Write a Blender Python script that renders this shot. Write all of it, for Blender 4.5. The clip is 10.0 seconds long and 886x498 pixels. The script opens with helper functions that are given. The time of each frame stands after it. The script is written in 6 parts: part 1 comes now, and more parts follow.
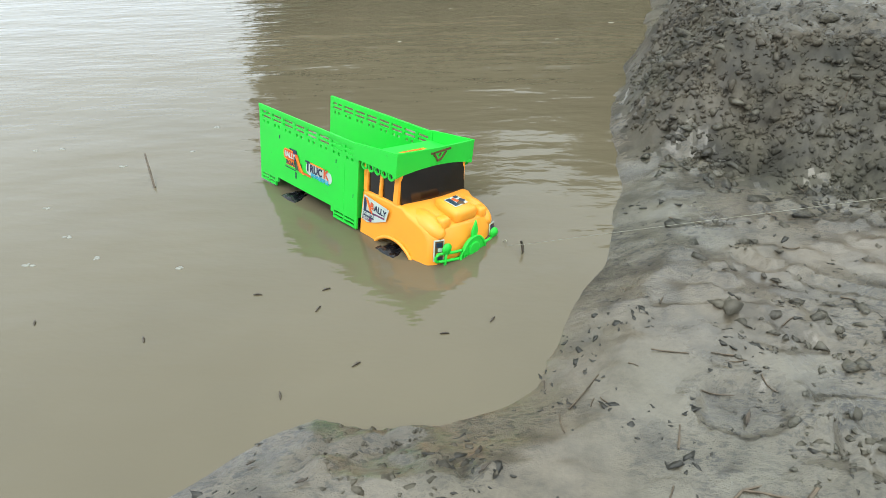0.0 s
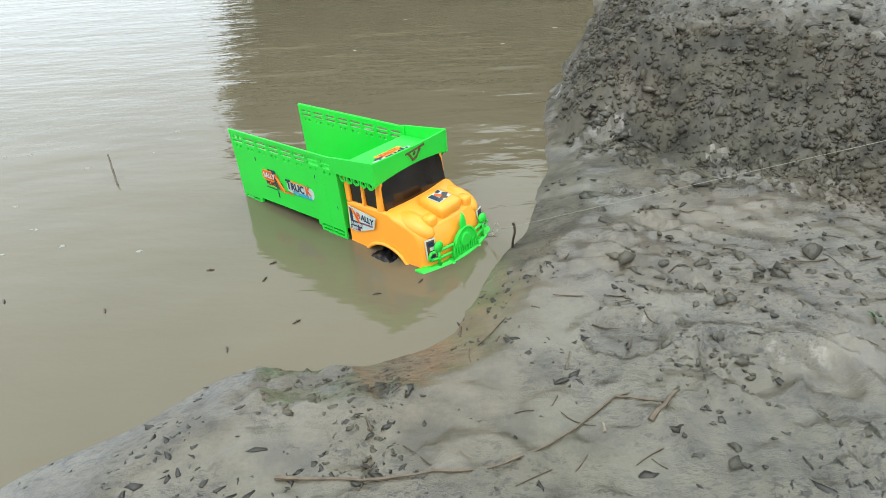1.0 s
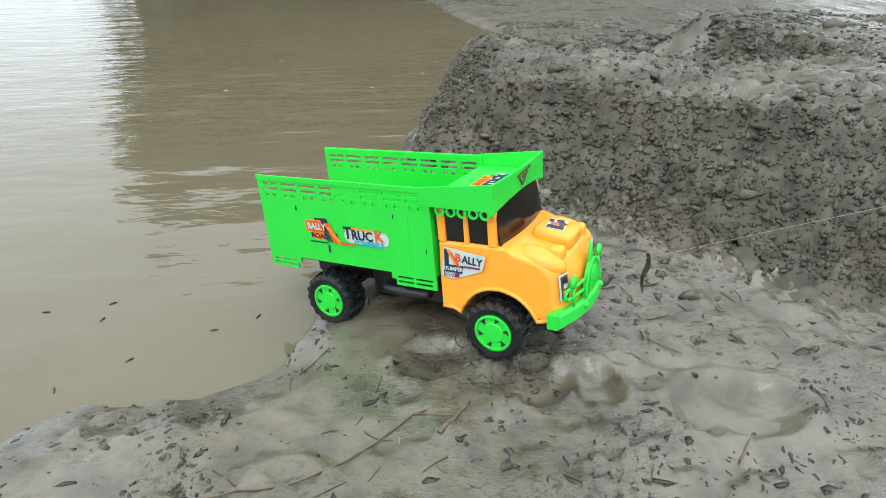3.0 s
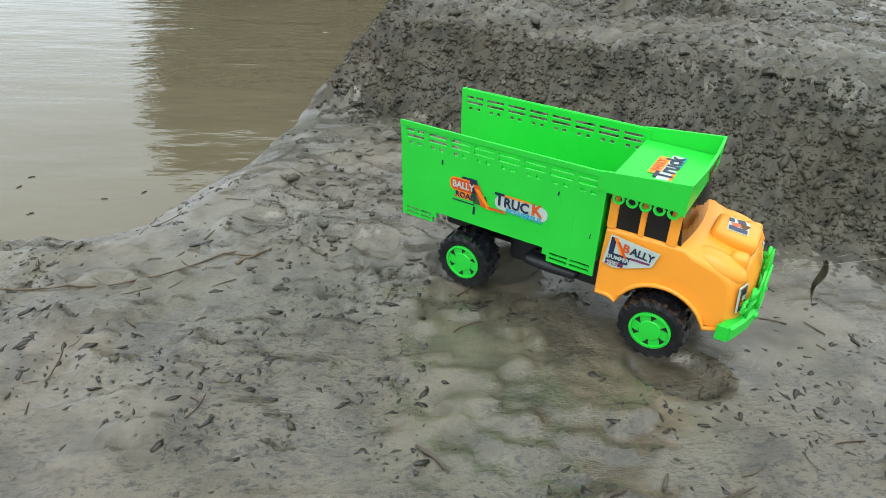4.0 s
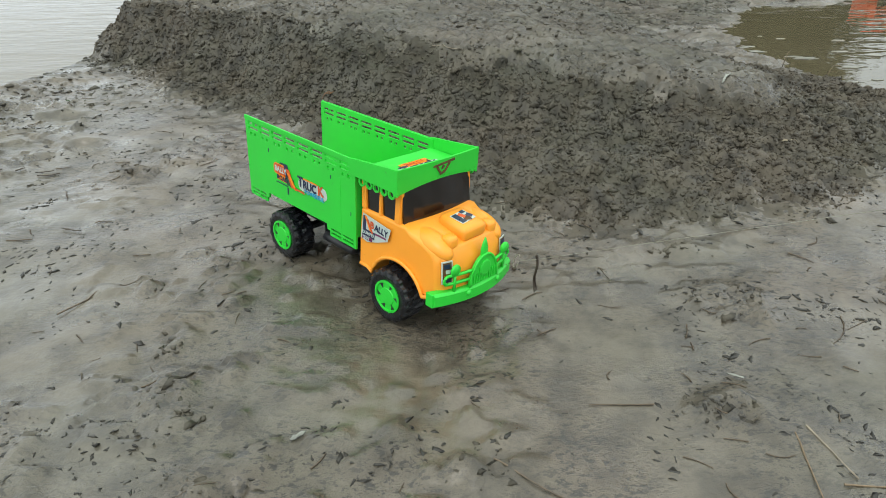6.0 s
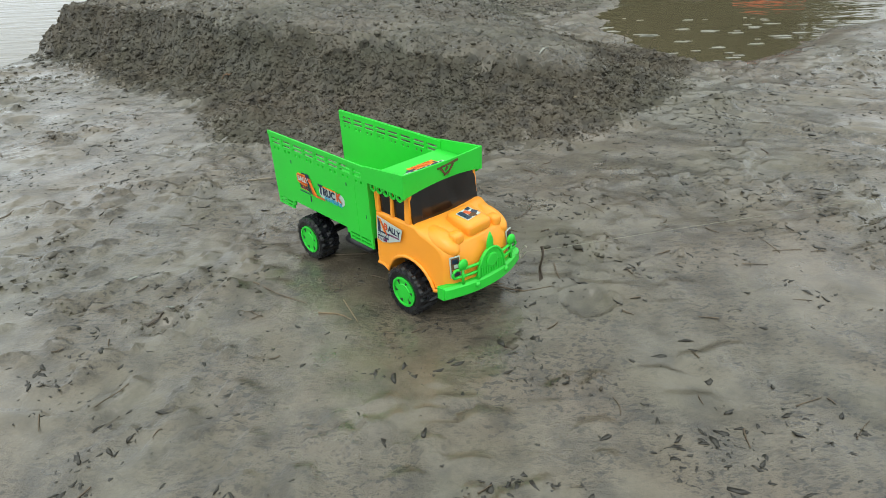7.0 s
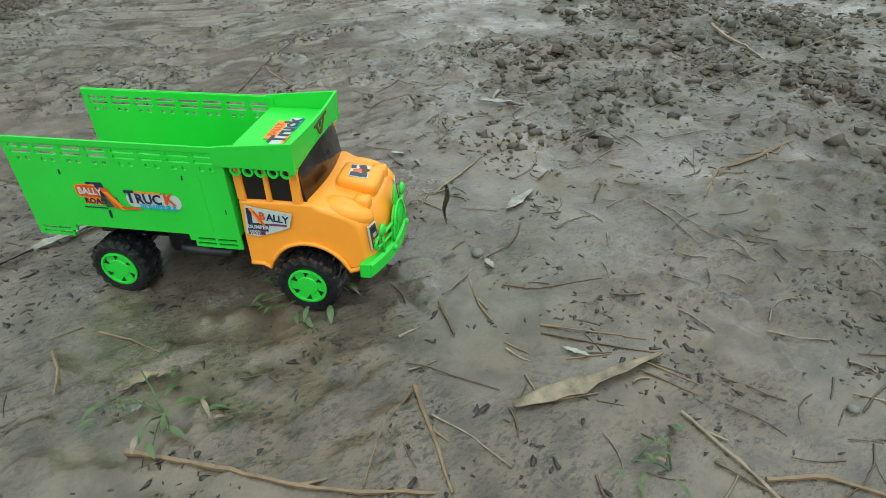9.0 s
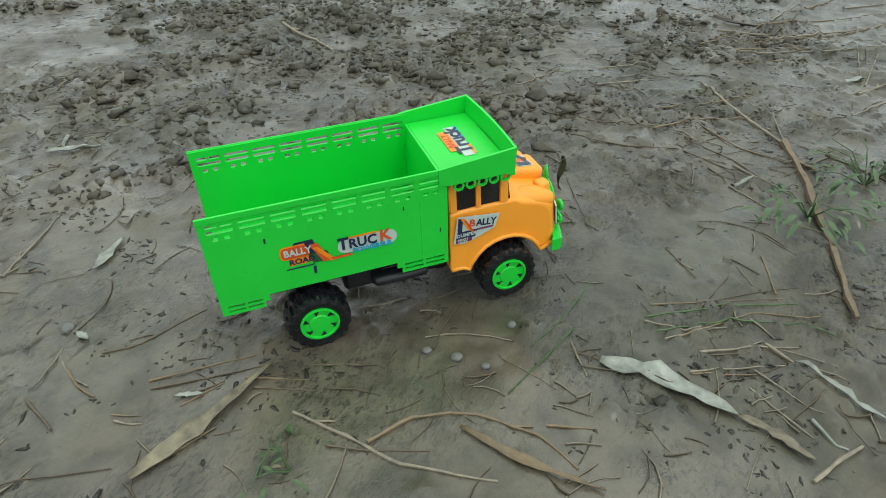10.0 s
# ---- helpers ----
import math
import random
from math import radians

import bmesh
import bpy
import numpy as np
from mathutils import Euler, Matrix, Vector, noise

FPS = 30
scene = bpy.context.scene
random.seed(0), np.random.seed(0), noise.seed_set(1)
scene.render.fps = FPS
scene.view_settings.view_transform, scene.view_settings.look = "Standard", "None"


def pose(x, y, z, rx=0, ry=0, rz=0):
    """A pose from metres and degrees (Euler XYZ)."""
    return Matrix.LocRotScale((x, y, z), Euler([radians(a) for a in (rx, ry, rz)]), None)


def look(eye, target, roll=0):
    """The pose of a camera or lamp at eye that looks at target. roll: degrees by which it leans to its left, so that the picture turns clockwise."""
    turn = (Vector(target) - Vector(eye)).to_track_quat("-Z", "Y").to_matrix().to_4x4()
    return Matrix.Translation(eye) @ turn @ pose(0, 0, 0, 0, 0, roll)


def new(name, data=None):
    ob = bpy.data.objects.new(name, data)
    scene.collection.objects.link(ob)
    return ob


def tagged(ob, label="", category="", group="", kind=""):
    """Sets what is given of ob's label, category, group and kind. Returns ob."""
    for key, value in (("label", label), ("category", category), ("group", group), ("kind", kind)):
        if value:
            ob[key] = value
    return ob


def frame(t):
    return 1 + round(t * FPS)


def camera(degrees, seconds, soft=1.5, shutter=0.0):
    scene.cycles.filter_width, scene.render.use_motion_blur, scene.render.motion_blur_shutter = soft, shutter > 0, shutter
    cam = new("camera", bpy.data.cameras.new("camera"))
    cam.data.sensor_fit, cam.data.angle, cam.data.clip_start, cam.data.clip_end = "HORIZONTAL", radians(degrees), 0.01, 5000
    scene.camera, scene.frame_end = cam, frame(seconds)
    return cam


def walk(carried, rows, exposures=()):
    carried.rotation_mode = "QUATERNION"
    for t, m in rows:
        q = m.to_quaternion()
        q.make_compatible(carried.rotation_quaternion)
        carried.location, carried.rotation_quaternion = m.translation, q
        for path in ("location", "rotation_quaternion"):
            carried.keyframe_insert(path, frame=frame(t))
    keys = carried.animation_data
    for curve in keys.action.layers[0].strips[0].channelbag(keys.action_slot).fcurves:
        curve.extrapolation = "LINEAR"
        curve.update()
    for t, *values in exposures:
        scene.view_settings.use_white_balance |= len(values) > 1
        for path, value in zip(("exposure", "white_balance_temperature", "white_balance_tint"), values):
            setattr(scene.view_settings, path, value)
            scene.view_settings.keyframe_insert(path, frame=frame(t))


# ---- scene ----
cam = camera(70.19, 10.0, soft=0.6)
walk(cam, [
    (0, pose(-1.6440, 1.3678, 0.4077, 57.13, 2.22, 3.56)),
    (0.5, pose(-1.6310, 1.3102, 0.4075, 58.12, 2.13, 0.78)),
    (1, pose(-1.5730, 1.2641, 0.4014, 58.47, 3.13, 1.09)),
    (1.5, pose(-1.5050, 1.2315, 0.4091, 59.15, 2.17, 2.62)),
    (2, pose(-1.4265, 1.2018, 0.4131, 60.23, 1.52, 3.04)),
    (2.5, pose(-1.3606, 1.1627, 0.4174, 59.92, 1.20, 1.42)),
    (3, pose(-1.4754, 1.1990, 0.4395, 61.21, -0.17, -6.90)),
    (3.2, pose(-1.4738, 1.1850, 0.4280, 59.76, -0.15, -9.52)),
    (4.3, pose(-1.0074, 0.8234, 0.4256, 57.96, -2.55, -1.97)),
    (4.5, pose(-0.8574, 0.7313, 0.4207, 56.36, -2.98, -2.37)),
    (5, pose(-0.5788, 0.4939, 0.4586, 60.94, 0.14, -2.38)),
    (5.2, pose(-0.4643, 0.3848, 0.4590, 59.08, 1.13, -1.82)),
    (6.3, pose(0.0561, 0.0155, 0.4876, 61.36, 0.75, 2.71)),
    (6.5, pose(0.1083, -0.0696, 0.4974, 62.35, 1.14, 2.65)),
    (7, pose(0.2909, -0.2679, 0.5126, 59.68, 2.13, -0.16)),
    (7.5, pose(0.5006, -0.4607, 0.5162, 61.27, 1.63, -0.34)),
    (8, pose(0.6565, -0.6050, 0.5049, 59.63, 1.20, -7.60)),
    (8.5, pose(0.7955, -0.7319, 0.4986, 58.37, 1.07, -14.64)),
    (9, pose(0.8740, -0.9173, 0.4727, 56.57, -0.57, -34.67)),
    (9.5, pose(0.8833, -0.9733, 0.5014, 56.68, 0.63, -50.60)),
    (10, pose(0.9478, -1.0210, 0.5208, 56.00, -0.21, -67.28)),
], [(0, 0.24, 6400, 7), (3.0, 0.26, 6400, 8), (4.5, -0.12, 6500, 7), (6.5, -0.18, 6700, 7), (8.0, -0.18, 6650, 7), (10.0, -0.42, 6550, 2)])

# the truck's path: seconds, place of the rear axle's foot, lean, pitch, heading
TRUCK = [
    (0, -1.9183, 2.2876, -0.1419, -10.59, 0.09, -41.48),
    (0.5, -1.8798, 2.2436, -0.1403, 1.15, 0.64, -36.22),
    (1, -1.8286, 2.2087, -0.1376, 0.19, -2.03, -39.36),
    (1.5, -1.7339, 2.1563, -0.1447, 3.11, -12.97, -41.29),
    (2, -1.6353, 2.0641, -0.1311, -1.22, -20.67, -35.37),
    (2.5, -1.5863, 2.0219, -0.1025, -1.04, -17.86, -30.84),
    (3, -1.4883, 1.9616, -0.0567, -3.12, -7.43, -35.35),
    (3.2, -1.4406, 1.9228, -0.0375, -0.67, -2.81, -32.86),
    (4.3, -0.9450, 1.5827, -0.0223, 2.20, 0.65, -38.42),
    (4.5, -0.8439, 1.5014, -0.0231, -0.31, 1.63, -45.46),
    (5, -0.6697, 1.3287, -0.0257, -2.44, 1.24, -43.02),
    (5.2, -0.6007, 1.2638, -0.0250, -1.52, 2.50, -40.74),
    (6.3, -0.1502, 0.9036, -0.0222, -5.18, 0.37, -42.08),
    (6.5, -0.0818, 0.8437, -0.0206, -1.51, 0.47, -41.30),
    (7, 0.1175, 0.6826, -0.0215, -0.87, -1.36, -46.21),
    (7.5, 0.3570, 0.4457, -0.0183, -2.14, -2.21, -41.92),
    (8, 0.6005, 0.2482, -0.0136, 0.55, -2.35, -45.89),
    (8.5, 0.7951, 0.0641, 0.0010, 2.59, -0.88, -46.98),
    (9, 0.9695, -0.1394, 0.0026, 1.77, -1.75, -44.77),
    (9.5, 1.2316, -0.4020, 0.0079, 6.53, -1.90, -40.24),
    (10, 1.4608, -0.6272, 0.0181, 3.43, -2.62, -47.12),
]
WATER = -0.061

# ---- light ----
world = bpy.data.worlds.new("overcast_sky")
scene.world = world
world.use_nodes = True
wn = world.node_tree
sky = wn.nodes.new("ShaderNodeTexSky")
sky.sky_type, sky.sun_disc = "NISHITA", False
sky.sun_elevation, sky.sun_rotation = radians(62), radians(200)
sky.air_density, sky.dust_density, sky.ozone_density = 1.0, 4.0, 1.0
veil = wn.nodes.new("ShaderNodeMix")
veil.data_type = "RGBA"
veil.inputs[0].default_value = 0.86
veil.inputs[7].default_value = (19.0, 20.0, 21.0, 1)
where = wn.nodes.new("ShaderNodeTexCoord")
split = wn.nodes.new("ShaderNodeSeparateXYZ")
wn.links.new(where.outputs["Generated"], split.inputs[0])
cloud = wn.nodes.new("ShaderNodeValToRGB")
cloud.color_ramp.elements[0].position, cloud.color_ramp.elements[0].color = 0.0, (0.55, 0.605, 0.665, 1)
cloud.color_ramp.elements[1].position, cloud.color_ramp.elements[1].color = 0.9, (0.93, 1.0, 1.0, 1)
wn.links.new(split.outputs[2], cloud.inputs[0])
bright = wn.nodes.new("ShaderNodeMix")
bright.data_type, bright.blend_type = "RGBA", "MULTIPLY"
bright.inputs[0].default_value = 1.0
bright.inputs[7].default_value = (24.0, 24.0, 24.0, 1)
wn.links.new(cloud.outputs[0], bright.inputs[6])
wn.links.new(bright.outputs[2], veil.inputs[7])
wn.links.new(sky.outputs[0], veil.inputs[6])
back = wn.nodes["Background"]
back.inputs[1].default_value = 0.1
wn.links.new(veil.outputs[2], back.inputs[0])
sun = new("sun", bpy.data.lights.new("sun", "SUN"))
sun.data.energy, sun.data.angle, sun.data.color = 0.9, radians(25), (1.0, 0.97, 0.92)
sun.matrix_basis = look((-1.2, -3.2, 6.5), (0, 0, 0))


# ---- materials ----
def nodes(name):
    m = bpy.data.materials.new(name)
    m.use_nodes = True
    t = m.node_tree
    return m, t, t.nodes["Principled BSDF"]


def noise_node(t, scale, detail=4, rough=0.6, stretch=None):
    n = t.nodes.new("ShaderNodeTexNoise")
    n.inputs["Scale"].default_value, n.inputs["Detail"].default_value, n.inputs["Roughness"].default_value = scale, detail, rough
    c = t.nodes.new("ShaderNodeTexCoord")
    if stretch:
        mp = t.nodes.new("ShaderNodeMapping")
        mp.inputs["Scale"].default_value = stretch
        t.links.new(c.outputs["Object"], mp.inputs[0])
        t.links.new(mp.outputs[0], n.inputs["Vector"])
    else:
        t.links.new(c.outputs["Object"], n.inputs["Vector"])
    return n


def ramp(t, source, stops):
    r = t.nodes.new("ShaderNodeValToRGB")
    el = r.color_ramp.elements
    while len(el) < len(stops):
        el.new(0.5)
    for e, (p, c) in zip(el, stops):
        e.position, e.color = p, (*c, 1) if len(c) == 3 else c
    t.links.new(source, r.inputs[0])
    return r


def mixed(t, kind, f, a, b):
    m = t.nodes.new("ShaderNodeMix")
    m.data_type, m.blend_type = "RGBA", kind
    for i, v in ((0, f), (6, a), (7, b)):
        if isinstance(v, (int, float)):
            m.inputs[i].default_value = v
        elif isinstance(v, tuple):
            m.inputs[i].default_value = (*v, 1)
        else:
            t.links.new(v, m.inputs[i])
    return m.outputs[2]


def bump(t, source, b, strength, distance, after=None):
    n = t.nodes.new("ShaderNodeBump")
    n.inputs["Strength"].default_value, n.inputs["Distance"].default_value = strength, distance
    t.links.new(source, n.inputs["Height"])
    if after:
        t.links.new(after.outputs[0], n.inputs["Normal"])
    t.links.new(n.outputs[0], b.inputs["Normal"])
    return n


def grey(v):
    return (v, v, v)


def mud_material(name, dark, light, wet, shade_fleck, film_most):
    m, t, b = nodes(name)
    big, mid, fine = noise_node(t, 2.6, 3), noise_node(t, 22, 4, 0.55), noise_node(t, 260, 3, 0.6)
    col = ramp(t, mid.outputs[0], [(0.34, dark), (0.56, light)])
    tint = ramp(t, big.outputs[0], [(0.36, (0.90, 0.97, 0.93)), (0.62, (1.09, 1.04, 1.0))])
    c1 = mixed(t, "MULTIPLY", 1.0, col.outputs[0], tint.outputs[0])
    fl = ramp(t, fine.outputs[0], [(0.3, grey(0.90)), (0.7, grey(1.08))])
    c2 = mixed(t, "MULTIPLY", 1.0, c1, fl.outputs[0])
    # dark specks: bits of mud, and the shade in cracks painted in
    speck, where_ = noise_node(t, 135, 4, 0.72, (0.75, 1.3, 1.0)), noise_node(t, 5, 3)
    sp = ramp(t, speck.outputs[0], [(0.545, grey(0)), (0.58, grey(1))])
    pl = ramp(t, where_.outputs[0], [(0.40, grey(0.08)), (0.56, grey(shade_fleck))])
    k = mixed(t, "MULTIPLY", 1.0, sp.outputs[0], pl.outputs[0])
    c3 = mixed(t, "MIX", k, c2, (0.020, 0.018, 0.014))
    # larger flakes, with the shadow along their edges painted as dark marks
    flake_shade = noise_node(t, 60, 5, 0.78, (0.7, 1.4, 1.0))
    sp2 = ramp(t, flake_shade.outputs[0], [(0.575, grey(0)), (0.60, grey(1))])
    k2 = mixed(t, "MULTIPLY", 1.0, sp2.outputs[0], pl.outputs[0])
    c3 = mixed(t, "MIX", k2, c3, (0.030, 0.027, 0.021))
    # this attribute darkens the mud's colour and thins its glossy film
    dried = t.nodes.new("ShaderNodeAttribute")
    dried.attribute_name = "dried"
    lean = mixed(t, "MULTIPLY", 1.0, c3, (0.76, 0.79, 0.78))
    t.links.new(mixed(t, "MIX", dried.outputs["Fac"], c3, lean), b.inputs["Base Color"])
    pool = noise_node(t, 7.0, 5, 0.6)
    rr = ramp(t, pool.outputs[0], [(0.38, grey(wet)), (0.62, grey(min(1, wet + 0.38)))])
    t.links.new(rr.outputs[0], b.inputs["Roughness"])
    b.inputs["Specular IOR Level"].default_value = 0.4
    n1 = bump(t, mid.outputs[0], b, 0.30, 0.006)
    patch = mixed(t, "MULTIPLY", 1.0, speck.outputs[0], pl.outputs[0])
    n2 = bump(t, patch, b, 1.0, 0.007, n1)
    grit = noise_node(t, 110, 5, 0.7)
    n3 = bump(t, grit.outputs[0], b, 0.42, 0.003, n2)
    bump(t, fine.outputs[0], b, 0.10, 0.0008, n3)
    film = ramp(t, pool.outputs[0], [(0.40, grey(film_most)), (0.62, grey(0.6 * film_most))])
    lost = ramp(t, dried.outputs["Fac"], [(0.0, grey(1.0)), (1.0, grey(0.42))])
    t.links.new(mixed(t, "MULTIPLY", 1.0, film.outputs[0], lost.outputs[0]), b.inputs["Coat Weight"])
    b.inputs["Coat Roughness"].default_value = 0.27
    t.links.new(n1.outputs[0], b.inputs["Coat Normal"])
    return m


MUD = mud_material("wet_mud", (0.060, 0.050, 0.036), (0.112, 0.094, 0.069), 0.25, 0.85, 0.95)
DULL = mud_material("dull_mud", (0.040, 0.035, 0.026), (0.084, 0.075, 0.055), 0.40, 0.85, 0.40)
# dug mud's own dark tone, with the bank face's self-shadow mixed into the colour
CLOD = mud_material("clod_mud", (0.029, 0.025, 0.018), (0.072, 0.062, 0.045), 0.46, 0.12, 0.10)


def plain(name, colour, rough, spot=0.15, scale=40, metal=0.0, relief=0.0):
    m, t, b = nodes(name)
    n = noise_node(t, scale, 4)
    r = ramp(t, n.outputs[0], [(0.3, tuple(c * (1 - spot) for c in colour)), (0.7, tuple(min(1, c * (1 + spot)) for c in colour))])
    t.links.new(r.outputs[0], b.inputs["Base Color"])
    rr = ramp(t, n.outputs[0], [(0.3, grey(rough * 0.8)), (0.7, grey(min(1, rough * 1.25)))])
    t.links.new(rr.outputs[0], b.inputs["Roughness"])
    b.inputs["Metallic"].default_value = metal
    if relief:
        bump(t, n.outputs[0], b, 0.5, relief)
    return m


def toy_plastic(name, colour, rough, dirt):
    m, t, b = nodes(name)
    n, s = noise_node(t, 14, 3), noise_node(t, 120, 5, 0.7)
    r = ramp(t, n.outputs[0], [(0.3, tuple(c * 0.9 for c in colour)), (0.7, colour)])
    spots = ramp(t, s.outputs[0], [(0.66, grey(0)), (0.74, grey(dirt))])
    c = mixed(t, "MIX", spots.outputs[0], r.outputs[0], (0.07, 0.06, 0.045))
    t.links.new(c, b.inputs["Base Color"])
    rr = ramp(t, n.outputs[0], [(0.3, grey(rough)), (0.7, grey(rough + 0.12))])
    t.links.new(rr.outputs[0], b.inputs["Roughness"])
    b.inputs["Subsurface Weight"].default_value = 0.0
    bump(t, n.outputs[0], b, 0.15, 0.002)
    return m


GREEN = toy_plastic("green_plastic", (0.024, 0.60, 0.045), 0.34, 0.45)
ORANGE = toy_plastic("orange_plastic", (0.94, 0.35, 0.030), 0.30, 0.5)
BLACK = toy_plastic("black_plastic", (0.012, 0.013, 0.016), 0.28, 0.35)
TYRE = plain("tyre_rubber", (0.006, 0.007, 0.009), 0.26, 0.4, 60, relief=0.0006)
GLASS = plain("dark_window_plastic", (0.010, 0.008, 0.007), 0.12, 0.2, 30)
PAPER = plain("sticker_white", (0.46, 0.54, 0.50), 0.3, 0.06, 60)
NAVY = plain("sticker_navy", (0.012, 0.02, 0.06), 0.3)
RED = plain("sticker_red", (0.60, 0.085, 0.015), 0.3)
AMBER = plain("sticker_amber", (0.85, 0.24, 0.01), 0.3)
CYAN = plain("sticker_cyan", (0.02, 0.36, 0.55), 0.3)
PLUM = plain("sticker_plum", (0.16, 0.03, 0.10), 0.3)
LEAFPRINT = plain("sticker_green", (0.015, 0.09, 0.03), 0.3)
RUST = plain("rusty_mud", (0.10, 0.05, 0.02), 0.7, 0.4, 200)
CRUMB = plain("dark_crumbs", (0.024, 0.022, 0.017), 0.5, 0.5, 150)
STRING = plain("pale_string", (0.26, 0.25, 0.20), 0.6)
TWIG = plain("wet_twig_bark", (0.10, 0.075, 0.05), 0.65, 0.4, 120, relief=0.001)
PALE = plain("bleached_wood", (0.20, 0.17, 0.125), 0.6, 0.4, 90, relief=0.001)
TAN = plain("tan_stick_bark", (0.16, 0.115, 0.068), 0.55, 0.3, 80, relief=0.001)
DRY = plain("dry_leaf", (0.17, 0.145, 0.10), 0.6, 0.55, 60, relief=0.001)
ASH = plain("ashen_leaf", (0.23, 0.24, 0.21), 0.55, 0.5, 50, relief=0.001)
BROWNLEAF = plain("brown_leaf", (0.055, 0.042, 0.03), 0.5, 0.4, 90)
SPROUT = plain("sprout_leaf", (0.055, 0.098, 0.034), 0.45, 0.35, 60)
FOAM = plain("foam_scum", (0.22, 0.22, 0.19), 0.5, 0.3, 90)
TREE_LEAF = plain("tree_foliage", (0.045, 0.050, 0.018), 0.6, 0.5, 3)
PEBBLE = plain("pebble_stone", (0.13, 0.13, 0.12), 0.5, 0.3, 120)
BARK = plain("tree_bark", (0.09, 0.07, 0.05), 0.85, 0.3, 8)


def water_material(name, colour, big):
    m, t, b = nodes(name)
    cloud = noise_node(t, 1.6, 4)
    c = ramp(t, cloud.outputs[0], [(0.3, tuple(v * 0.9 for v in colour)), (0.7, tuple(v * 1.1 for v in colour))])
    t.links.new(c.outputs[0], b.inputs["Base Color"])
    b.inputs["Roughness"].default_value = 0.03
    b.inputs["IOR"].default_value = 1.39
    w1 = noise_node(t, 3.2, 2, 0.5, (1.0, 2.4, 1.0))
    w2 = noise_node(t, 26, 2, 0.5, (1.0, 2.0, 1.0))
    n1 = bump(t, w1.outputs[0], b, big, 0.012)
    n2 = bump(t, w2.outputs[0], b, big, 0.0016, n1)
    # a breeze roughens the open water away from the bank
    spot, split = t.nodes.new("ShaderNodeTexCoord"), t.nodes.new("ShaderNodeSeparateXYZ")
    t.links.new(spot.outputs["Object"], split.inputs[0])
    open_water = t.nodes.new("ShaderNodeMapRange")
    t.links.new(split.outputs["Y"], open_water.inputs["Value"])
    open_water.inputs["From Min"].default_value, open_water.inputs["From Max"].default_value = 2.1, 3.0
    w3 = noise_node(t, 5.5, 3, 0.55, (0.55, 1.6, 1.0))
    w4 = mixed(t, "MULTIPLY", 1.0, w3.outputs[0], open_water.outputs[0])
    bump(t, w4, b, 0.45, 0.018, n2)
    return m


LAKE = water_material("muddy_water", (0.116, 0.098, 0.063), 0.42)
POOL = water_material("puddle_water", (0.090, 0.078, 0.046), 0.15)


# ---- building helpers ----
def part(name, bm, material, parent=None, label="", smooth=False, m=None):
    me = bpy.data.meshes.new(name)
    bm.to_mesh(me)
    bm.free()
    return mesh_part(name, me, material, parent, label, smooth, m)


def mesh_part(name, me, material, parent=None, label="", smooth=False, m=None):
    if material:
        me.materials.append(material)
    if smooth:
        me.polygons.foreach_set("use_smooth", [True] * len(me.polygons))
    ob = new(name, me)
    if m is not None:
        ob.matrix_basis = m
    if parent:
        ob.parent = parent
    if label:
        ob["label"] = label
    return ob


def empty(name, m=None):
    ob = new(name)
    ob.empty_display_size = 0.02
    if m is not None:
        ob.matrix_basis = m
    return ob


def add_box(bm, x0, x1, y0, y1, z0, z1, bevel=0.0, m=None):
    r = bmesh.ops.create_cube(bm, size=1)
    vs = r["verts"]
    bmesh.ops.transform(bm, verts=vs, matrix=Matrix.Translation(((x0 + x1) / 2, (y0 + y1) / 2, (z0 + z1) / 2)) @ Matrix.Diagonal((x1 - x0, y1 - y0, z1 - z0, 1)))
    if bevel:
        es = list({e for v in vs for e in v.link_edges})
        r = bmesh.ops.bevel(bm, geom=es, offset=bevel, segments=2, affect="EDGES", profile=0.5)
        vs = list({v for f in r["faces"] for v in f.verts} | {v for v in vs if v.is_valid})
    if m is not None:
        bmesh.ops.transform(bm, verts=vs, matrix=m)
    return bm


def box(x0, x1, y0, y1, z0, z1, bevel=0.0, m=None):
    return add_box(bmesh.new(), x0, x1, y0, y1, z0, z1, bevel, m)


def add_lathe(bm, profile, seg=32, m=None, closed=False):
    """profile: (radius, along) pairs about the y axis."""
    rings = []
    for r, a in profile:
        rings.append([bm.verts.new((r * math.cos(2 * math.pi * k / seg), a, r * math.sin(2 * math.pi * k / seg))) for k in range(seg)])
    pairs = list(zip(rings, rings[1:])) + ([(rings[-1], rings[0])] if closed else [])
    for p, q in pairs:
        for k in range(seg):
            bm.faces.new((p[k], p[(k + 1) % seg], q[(k + 1) % seg], q[k]))
    if not closed:
        bm.faces.new(rings[0][::-1])
        bm.faces.new(rings[-1])
    bmesh.ops.recalc_face_normals(bm, faces=bm.faces)
    if m is not None:
        bmesh.ops.transform(bm, verts=[v for ring in rings for v in ring], matrix=m)
    return bm


